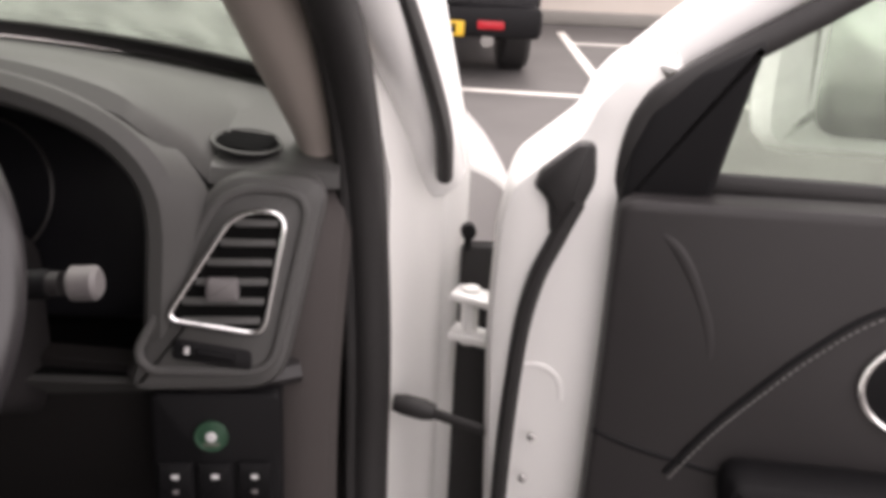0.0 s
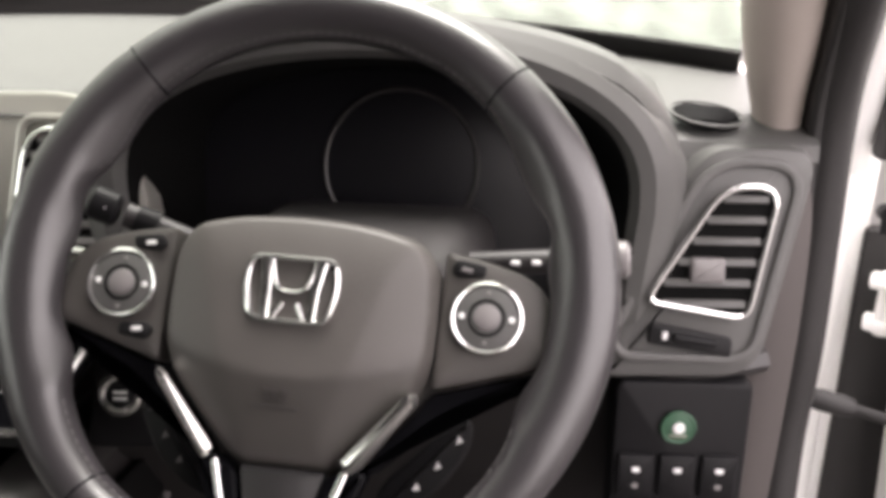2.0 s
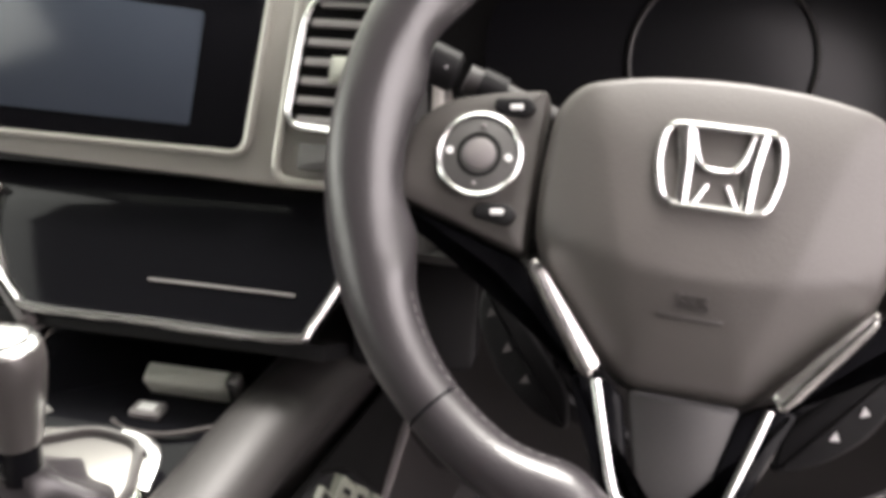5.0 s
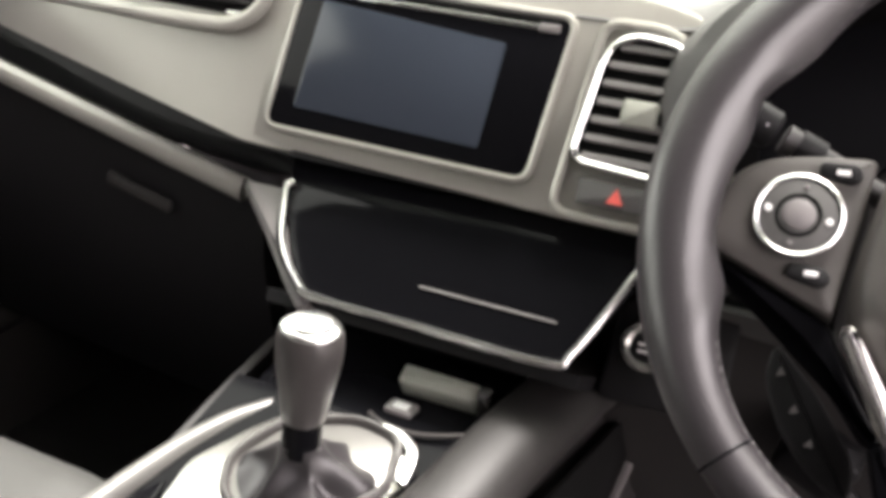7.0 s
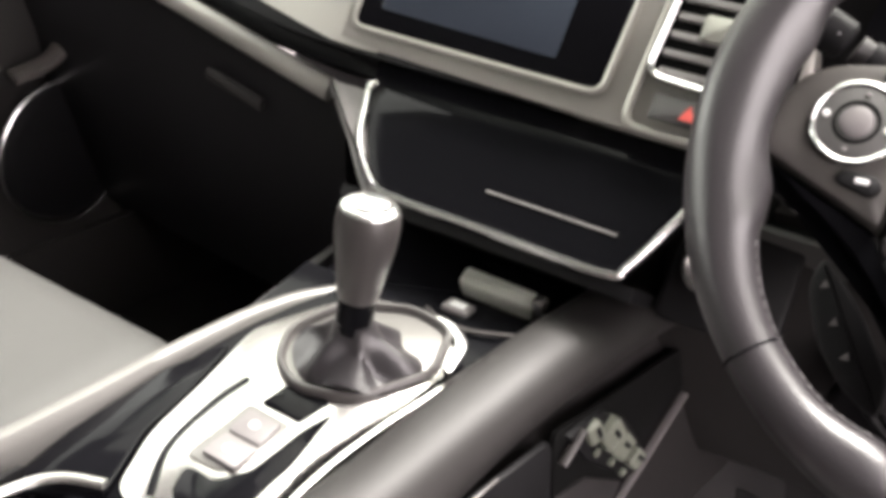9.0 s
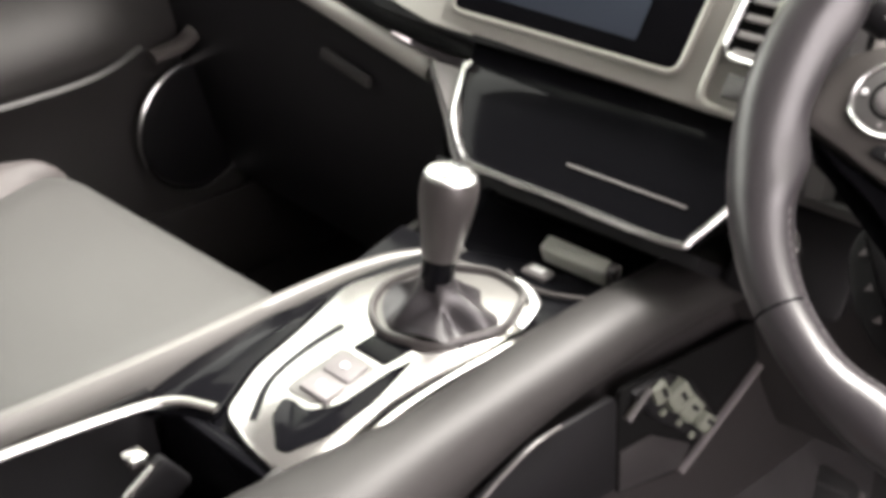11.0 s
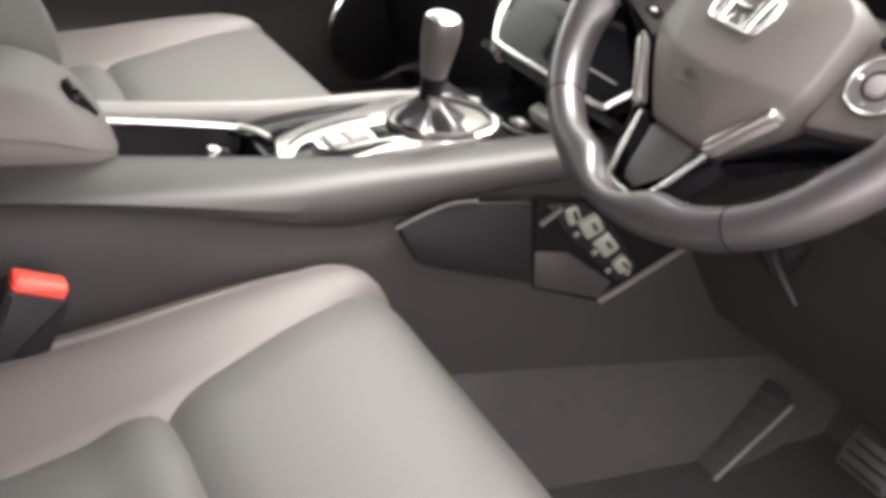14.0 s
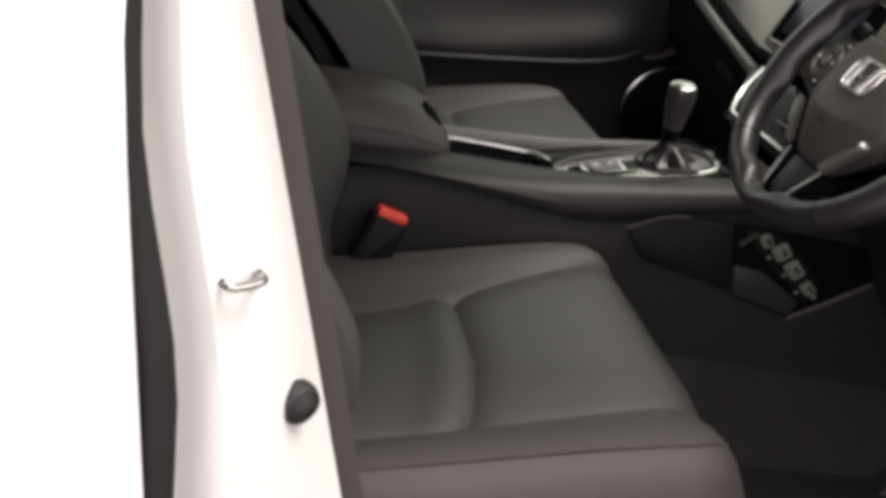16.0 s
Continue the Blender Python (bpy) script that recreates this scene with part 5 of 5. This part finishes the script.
        return (x, -0.2 - h * math.sin(ang) + d * math.cos(ang), -0.035 + h * math.cos(ang) + d * math.sin(ang))

    part("backrest", sheet(back, 70, 70, 0.03), M_SEAT, st, "dark grey cloth backrest with side bolsters")
    part("back_shell", sheet(lambda u, v: Vector(back(0.02 + 0.96 * u, 0.98 * v)) * 1.0 + Vector((0, -0.10 - 0.02 * math.sin(math.pi * u), -0.02)), 20, 20, 0.02), M_TRIM, st)
    hb = Vector((0, -0.2 - 0.70 * math.sin(ang), -0.035 + 0.70 * math.cos(ang)))
    part("headrest", box((0.25, 0.10, 0.17), Matrix.Translation(hb) @ pose(0, -0.01, 0.03, 18), 0.045), M_SEAT, st)
    for s in (-1, 1):
        part("headrest_post", tube([hb + Vector((s * 0.06, 0.02, -0.1)), hb + Vector((s * 0.06, 0, 0))], 0.006), M_CHROME, st)
    return st


seat("dark grey cloth driver's seat with shaped bolsters", pose(0.365, -0.325, 0.645), ((-0.28, 0.162), (-0.135, 0.152), (0.03, 0.14), (0.2, 0.118), (0.24, 0.112)), 0.028, 0.018)
seat("dark grey cloth passenger seat beyond the console", pose(-0.36, -0.175, 0.655), ((-0.28, 0.2), (0.24, 0.205)), 0.045, 0.06)

bk = thing("belt_buckle", "black seat belt buckle with red release button", "seat belt buckle", plane((0.166, -0.423, 0.663), (0, 1, -0.35), (0, 0.35, 1)))
part("housing", box((0.05, 0.10, 0.028), pose(0, -0.005, 0), 0.007), M_DARK, bk)
part("release_button", box((0.04, 0.014, 0.02), pose(0, 0.046, 0.001), 0.004), M_RED, bk, "bright red release button")
part("stem", box((0.025, 0.12, 0.012), pose(-0.01, -0.1, 0), 0.004), M_DARK, bk)

# ---- passenger door inside ----
pd = thing("passenger_door", "closed passenger door with dark inner trim", "car door")


def pd_face(u, v):
    y = -0.75 + 1.45 * u
    z = 0.36 + 0.68 * v
    x = -0.675 + 0.035 * math.exp(-((z - 0.73 - 0.05 * ease(y, -0.2, 0.25)) / 0.05) ** 2) * (1 - 0.7 * ease(y, 0.12, 0.35)) + 0.02 * ease(0.66 - z, 0, 0.15) - 0.03 * ease(z, 0.95, 1.04)
    return (x, y, z)


part("inner_trim", sheet(pd_face, 60, 60, 0.03), M_DOORTRIM, pd, "dark moulded door trim")
part("arm_line", tube(smoothed([(-0.636, -0.5, 0.70), (-0.634, -0.2, 0.712), (-0.636, 0.1, 0.735), (-0.645, 0.2, 0.765)], 20), (0.006, 0.004)), M_DASH, pd)
part("pull_handle", tube(smoothed([(-0.64, 0.262, 0.85), (-0.628, 0.272, 0.82), (-0.62, 0.268, 0.792), (-0.62, 0.245, 0.77), (-0.628, 0.205, 0.757)], 24), (0.008, 0.016), (1, 0, 0)), M_LINING, pd, "brown-grey pull handle")
SP = plane((-0.648, 0.28, 0.645), (0, 1, 0), (0, 0, 1))
spk = part("speaker_grille", disc(0.088, 0.012, SP @ pose(0, 0, -0.004), 40, 0.006, None, 0.004), M_DARK, pd, "round dark speaker grille")
part("speaker_ring", tube(circle(0.092, 48, (0, 0), 0.006), (0.003, 0.004), (0, 0, 1), True, 8, m=SP), M_CHROME, spk, "thin silver ring round the speaker")
part("door_bin", sheet(lambda u, v: (-0.63 + 0.02 * math.sin(math.pi * u), -0.6 + 1.0 * u, 0.4 + 0.14 * v), 20, 6, 0.01), M_DOORTRIM, pd)
part("outer_skin", sheet(lambda u, v: (-0.80 - 0.05 * math.sin(math.pi * v), -0.75 + 1.45 * u, 0.3 + 0.72 * v), 10, 10, 0.005), M_WHITE, pd)
pg = part("window", sheet(lambda u, v: (-0.72 + 0.16 * v, -0.75 + 1.2 * u - 0.25 * u * v, 1.03 + 0.42 * v), 6, 6, 0.004), M_GLASS, pd)
pg.visible_shadow = False
part("window_frame", tube(smoothed([(-0.72, 0.45, 1.03), (-0.66, 0.2, 1.25), (-0.58, -0.05, 1.45), (-0.57, -0.75, 1.46)], 24), (0.03, 0.03)), M_DOORTRIM, pd)
pm = part("door_mirror_far", box((0.2, 0.1, 0.14), pose(-0.9, 0.42, 1.08), 0.04), M_DARK, pd)

# ---- driver's side: pillar, seal and jamb ----
solo("pillar_trim", tube(smoothed([(0.703, 0.31, 1.0), (0.692, 0.30, 1.06), (0.663, 0.22, 1.165), (0.6, 0.06, 1.36), (0.56, -0.03, 1.47)], 30), lambda t: (0.014 + 0.016 * min(1, t * 2.5), 0.03), (0, 1, 0.5), seg=16), M_PILLAR, "beige grey windscreen pillar trim", "pillar trim", "structure")
solo("door_seal", tube(smoothed([(0.62, -0.08, 1.43), (0.675, 0.05, 1.3), (0.712, 0.205, 1.16), (0.727, 0.277, 1.06), (0.736, 0.3, 0.95), (0.741, 0.308, 0.83), (0.741, 0.316, 0.72), (0.742, 0.3, 0.55), (0.742, 0.26, 0.45), (0.73, 0.15, 0.4), (0.73, -0.2, 0.39)], 60), (0.02, 0.024), (0, 1, 0), seg=14), M_RUBBER, "black rubber door seal round the opening", "seal", "structure")

solo("seal_bead", tube(smoothed([(0.7, 0.195, 1.16), (0.713, 0.262, 1.06), (0.72, 0.282, 0.95), (0.724, 0.288, 0.83), (0.724, 0.296, 0.72), (0.726, 0.282, 0.55), (0.726, 0.245, 0.45)], 40), (0.006, 0.007), (0, 1, 0), seg=10), M_RUBBER, "raised bead along the door seal", "seal", "structure")


def jamb(u, v):
    z = 0.4 + 0.78 * v
    lean = 0.42 * max(0, z - 1.0)
    x0, y0 = 0.756 - lean * 0.5, 0.333 - lean * 0.95
    x1, y1 = 0.835 - lean * 0.55, 0.44 - lean * 0.7
    x = x0 + (x1 - x0) * u
    y = y0 + (y1 - y0) * u + 0.02 * math.sin(math.pi * u)
    x += 0.008 * math.exp(-((u - 0.55) / 0.12) ** 2)
    return (x, y, z)


solo("front_jamb", sheet(jamb, 24, 30, 0.006), M_JAMB, "white painted front door jamb", "jamb", "structure")
solo("pillar_outer", tube(smoothed([(0.80, 0.43, 0.98), (0.775, 0.36, 1.08), (0.72, 0.22, 1.22), (0.64, 0.03, 1.42), (0.61, -0.05, 1.5)], 30), (0.03, 0.035), (0, 1, 0.5), seg=14), M_WHITE, "white painted outer windscreen pillar", "pillar", "structure")
solo("pillar_seal", tube(smoothed([(0.806, 0.37, 0.99), (0.80, 0.345, 1.05), (0.765, 0.26, 1.16), (0.70, 0.1, 1.33)], 20), (0.008, 0.012), (0, 1, 0.5), seg=10), M_RUBBER, "black rubber strip on the pillar", "seal", "structure")
# solid black box takes the place of shade behind the hinge
solo("hinge_gap_shade", box((0.06, 0.02, 0.6), pose(0.86, 0.44, 0.6), 0.005), M_RUBBER, "dark block for the shaded gap behind the door hinge", "gap", "structure")

hg = thing("hinge", "white painted upper door hinge", "hinge", pose(0.858, 0.372, 0.845))
for z in (0.02, -0.022):
    part("leaf", box((0.08, 0.03, 0.01), pose(0.0, -0.005, z, 0, 4, -22), 0.004), M_JAMB, hg)
part("knuckle", tube([(-0.02, 0.005, -0.03), (-0.02, 0.005, 0.03)], 0.009, (0, 1, 0)), M_JAMB, hg)
part("pin", tube([(0.03, -0.01, -0.032), (0.03, -0.01, 0.032)], 0.006, (0, 1, 0)), M_JAMB, hg)
jb = thing("jamb_bolt", "small dark bolt on the door jamb", "bolt", pose(0.834, 0.41, 0.925))
part("head", tube([(0, -0.012, 0), (0, 0.0, 0)], 0.008, seg=10), M_DARK, jb)
part("shank", tube([(0, -0.008, -0.02), (0, -0.004, 0)], 0.004, seg=8), M_DARK, jb)
ck = thing("check_strap", "black door check strap between jamb and door", "check strap")
part("strap", tube(smoothed([(0.772, 0.335, 0.765), (0.80, 0.325, 0.763), (0.887, 0.293, 0.752), (0.95, 0.29, 0.745)], 12), (0.004, 0.0055)), M_RUBBER, ck)
part("boot", tube([(0.765, 0.335, 0.767), (0.775, 0.333, 0.766), (0.795, 0.327, 0.764), (0.805, 0.324, 0.763)], lambda t: 0.0105 if 0.2 < t < 0.8 else 0.008, seg=14), M_RUBBER, ck)

# ---- driver's door, swung open ----
DD = plane((0.875, 0.375, 0), (1, -0.16, 0), (0, 0, 1))
door = thing("driver_door", "white driver's door standing wide open", "car door", DD)
# in the door's own frame: x outwards along the door, y up, z towards its inside
inner = rounded([(0.075, 0.36), (0.95, 0.36), (1.0, 0.6), (0.98, 1.03), (0.088, 1.015), (0.088, 0.9), (0.085, 0.7)], [0.05, 0.1, 0.1, 0.03, 0.02, 0.1, 0.1], 5)
trim = part("inner_trim", slab(inner, 0.05, pose(0, 0, 0.075), 0.008), M_TRIM, door, "dark moulded door trim with stitched insert")


fl = rounded([(0.012, 0.3), (0.12, 0.3), (0.12, 1.0), (0.108, 1.03), (0.112, 1.068), (0.14, 1.108), (0.125, 1.132), (0.1, 1.12), (0.083, 1.112), (0.063, 1.088), (0.052, 1.06), (-0.002, 1.012), (-0.012, 0.98), (-0.016, 0.88), (-0.008, 0.7)], [0.03, 0.03, 0.03, 0.02, 0.02, 0.004, 0.004, 0.004, 0.01, 0.01, 0.01, 0.012, 0.02, 0.05, 0.05], 5)
part("face_flange", slab(fl, 0.125, pose(0, 0, -0.03), 0.02), M_JAMB, door, "white painted inner flange")
part("flange_lip", tube(smoothed([(0.022, 0.842, 0.094), (0.04, 0.842, 0.095), (0.054, 0.83, 0.095), (0.058, 0.81, 0.094)], 14), (0.003, 0.002), (0, 0, 1)), M_JAMB, door)


part("outer_skin", sheet(lambda u, v: (0.01 + 1.0 * u, 0.28 + 0.7 * v, -0.05 - 0.03 * math.sin(math.pi * v)), 12, 12, 0.005), M_WHITE, door, "white painted outer skin")
part("edge_seal", tube(smoothed([(0.056, 1.0, 0.093), (0.04, 0.962, 0.095), (0.025, 0.92, 0.095), (0.015, 0.85, 0.093), (0.009, 0.7, 0.092), (0.012, 0.5, 0.092), (0.03, 0.32, 0.09)], 40), (0.008, 0.012), (0, 0, 1)), M_RUBBER, door, "black rubber seal along the door edge")
part("corner_block", slab(rounded([(0.018, 1.012), (0.023, 1.026), (0.053, 1.052), (0.067, 1.052), (0.07, 1.018), (0.048, 0.968), (0.034, 0.972), (0.031, 1.0)], [0.004, 0.006, 0.01, 0.01, 0.01, 0.004, 0.004, 0.01], 4), 0.03, pose(0, 0, 0.072), 0.006), M_RUBBER, door, "black rubber corner block")
part("upper_frame", tube(smoothed([(0.085, 1.08, 0.045), (0.115, 1.112, 0.048), (0.15, 1.144, 0.05), (0.22, 1.2, 0.05), (0.42, 1.33, 0.03), (0.7, 1.42, 0.0), (1.0, 1.44, 0.0)], 40), lambda t: (0.03, 0.034), (0, 0, 1), seg=14), M_WHITE, door, "white painted window frame")
part("frame_liner", tube(smoothed([(0.094, 1.0, 0.085), (0.096, 1.04, 0.092), (0.107, 1.08, 0.094), (0.135, 1.108, 0.094), (0.24, 1.172, 0.08), (0.43, 1.29, 0.06), (0.7, 1.385, 0.03)], 30), (0.012, 0.01), (0, 0, 1)), M_RUBBER, door, "black rubber glass channel")
part("mirror_triangle", slab(rounded([(0.088, 1.0), (0.162, 1.005), (0.19, 1.143), (0.142, 1.116), (0.107, 1.082), (0.094, 1.047)], 0.006, 3), 0.016, pose(0, 0, 0.09), 0.006), M_DARK, door, "black triangle trim at the mirror")
wg = part("window_glass", slab([(0.15, 1.0), (1.0, 1.0), (0.98, 1.42), (0.7, 1.4), (0.42, 1.31), (0.22, 1.17)], 0.004, pose(0, 0, 0.04), 0.001), M_WSCREEN, door, "wet misted door window")
wg.visible_shadow = False
part("belt_strip", box((0.84, 0.02, 0.012), pose(0.58, 1.022, 0.085), 0.005), M_RUBBER, trim)
arcs = smoothed([(0.155, 0.765, 0.1262), (0.185, 0.8113, 0.1262), (0.217, 0.8512, 0.1262), (0.26, 0.8986, 0.1262), (0.31, 0.9385, 0.1262), (0.4, 0.972, 0.1262), (0.52, 0.985, 0.1262)], 60)
part("insert_seam", tube(arcs, 0.0025), M_DARK, trim)
for k in range(58):
    a, b = arcs[k], arcs[k + 1]
    part("stitch", tube([a.lerp(b, 0.15) + Vector((0.004, -0.005, 0.001)), a.lerp(b, 0.75) + Vector((0.004, -0.005, 0.001))], 0.0009, seg=5), M_STITCH, trim)
part("handle_cup", slab([(0.375 + 0.069 * math.cos(a), 0.872 + 0.046 * math.sin(a)) for a in (2 * math.pi * i / 28 for i in range(28))], 0.004, pose(0, 0, 0.124), 0.002), M_DARK, trim, "dark recess of the door handle")
part("handle_rim", tube([(0.375 + 0.072 * math.cos(a), 0.872 + 0.05 * math.sin(a), 0.128) for a in (2 * math.pi * i / 40 for i in range(40))], 0.0035, (0, 0, 1), True, 8), M_CHROME, trim, "chrome rim round the handle")
part("arm_shelf", box((0.6, 0.05, 0.06), pose(0.5, 0.765, 0.14), 0.02), M_DARK, trim)
part("lower_seam", tube(smoothed([(0.088, 0.80, 0.1235), (0.13, 0.785, 0.1242), (0.22, 0.765, 0.1245)], 14), (0.003, 0.002)), M_DARK, trim)
part("trim_fold", tube(smoothed([(0.094, 1.0, 0.12), (0.135, 0.98, 0.1235), (0.162, 0.937, 0.1235), (0.178, 0.887, 0.1232), (0.172, 0.84, 0.121)], 24), (0.006, 0.0022), (0, 0, 1)), M_TRIM, trim)
mir = part("door_mirror", box((0.19, 0.19, 0.1), pose(0.325, 1.1, -0.13), 0.045), M_WHITE, door, "white door mirror outside the glass")
part("mirror_glass", slab(rounded([(-0.05, -0.065), (0.075, -0.065), (0.075, 0.065), (-0.05, 0.065)], 0.03, 4), 0.003, pose(0.33, 1.1, -0.0795), 0.001), M_CHROME, mir)
for z, x in ((0.775, 0.035), (0.73, 0.03)):
    part("edge_bolt", disc(0.004, 0.004, pose(x, z, 0.105), 10, 0.001), M_CHROME, door)

# ---- B-pillar and rear door ----


def bp_edge(z):
    """Inner and outer line of the rear jamb at a height."""
    return Vector((0.70, -0.509 - 0.25 * (z - 0.734), z)), Vector((0.80, -0.613 - 0.02 * ease(z, 0.88, 1.05), z))


def bp(u, v):
    z = 0.35 + 1.1 * v
    a, b = bp_edge(z)
    p = a.lerp(b, u)
    n = Vector((0.7, 0.7, 0))
    return p + n * (0.018 * math.sin(math.pi * u) - 0.02 * ease(u, 0.78, 0.86) + 0.008 * ease(u, 0.9, 1.0))


solo("rear_jamb", sheet(bp, 40, 40, 0.006), M_JAMB, "white painted B-pillar door jamb", "jamb", "structure")
solo("jamb_seal", tube([bp_edge(0.36 + 1.05 * k / 30)[0] + Vector((-0.012, 0.004, 0)) for k in range(31)], (0.013, 0.016), (0, 1, 0), seg=12), M_SEAL, "brown-grey seal along the pillar", "seal", "structure")
solo("rear_door_seal", tube([bp_edge(0.36 + 1.05 * k / 30)[1] + Vector((0.012, -0.006, 0)) for k in range(31)], (0.008, 0.012), (0, 1, 0), seg=12), M_RUBBER, "dark rubber gap seal at the rear door", "seal", "structure")
solo("pillar_lining", sheet(lambda u, v: bp_edge(0.4 + 1.05 * v)[0] + Vector((-0.02 - 0.05 * u, -0.012 - 0.05 * u, 0)), 8, 20, 0.01), M_LINING, "dark grey B-pillar lining", "pillar trim", "structure")
solo("rear_door", sheet(lambda u, v: (0.825 + 0.03 * math.sin(math.pi * min(1, u * 2)) - 0.15 * ease(v, 0.62, 1.0), -0.634 + 0.062 * max(0.0, 0.67 - v) - 0.95 * u, 0.3 + 1.15 * v), 20, 24, 0.01), M_WHITE, "closed white rear door", "car door", "structure")
sk = thing("door_striker", "bright steel door striker loop on the pillar", "striker", plane(tuple((bp_edge(0.942)[0].lerp(bp_edge(0.942)[1], 0.62)) + Vector((0.014, 0.014, 0))), (-0.56, 0.83, 0), (0, 0, 1)))
part("plate", slab(rounded([(-0.015, -0.014), (0.012, -0.014), (0.012, 0.01), (-0.015, 0.01)], 0.005, 3), 0.003, None, 0.001), M_JAMB, sk)
part("loop", tube(smoothed([(0.009, 0.0, 0.0), (0.009, 0.0, 0.01), (0.005, 0.0, 0.014), (-0.008, 0.0, 0.014), (-0.012, 0.0, 0.01), (-0.012, 0.0, 0)], 18), 0.0024), M_SILVER, sk)
bu = thing("rubber_buffer", "round black rubber buffer on the pillar", "buffer", plane(tuple((bp_edge(0.842)[0].lerp(bp_edge(0.842)[1], 0.3)) + Vector((0.014, 0.014, 0))), (-0.56, 0.83, 0), (0, 0, 1)))
part("pad", disc(0.0135, 0.012, None, 24, 0.006, None, 0.003), M_RUBBER, bu)
b2 = copy_thing(bu, plane(tuple((bp_edge(0.75)[0].lerp(bp_edge(0.75)[1], 0.93)) + Vector((0.01, 0.01, 0))), (-0.56, 0.83, 0), (0, 0, 1)))
bt = thing("seat_belt", "dark grey seat belt hanging on the pillar", "seat belt")
part("webbing", sheet(lambda u, v: (0.645 + 0.012 * math.sin(3 * v), -0.58 - 0.045 * u - 0.06 * v, 0.5 + 0.85 * v), 3, 20, 0.002), M_RUBBER, bt)
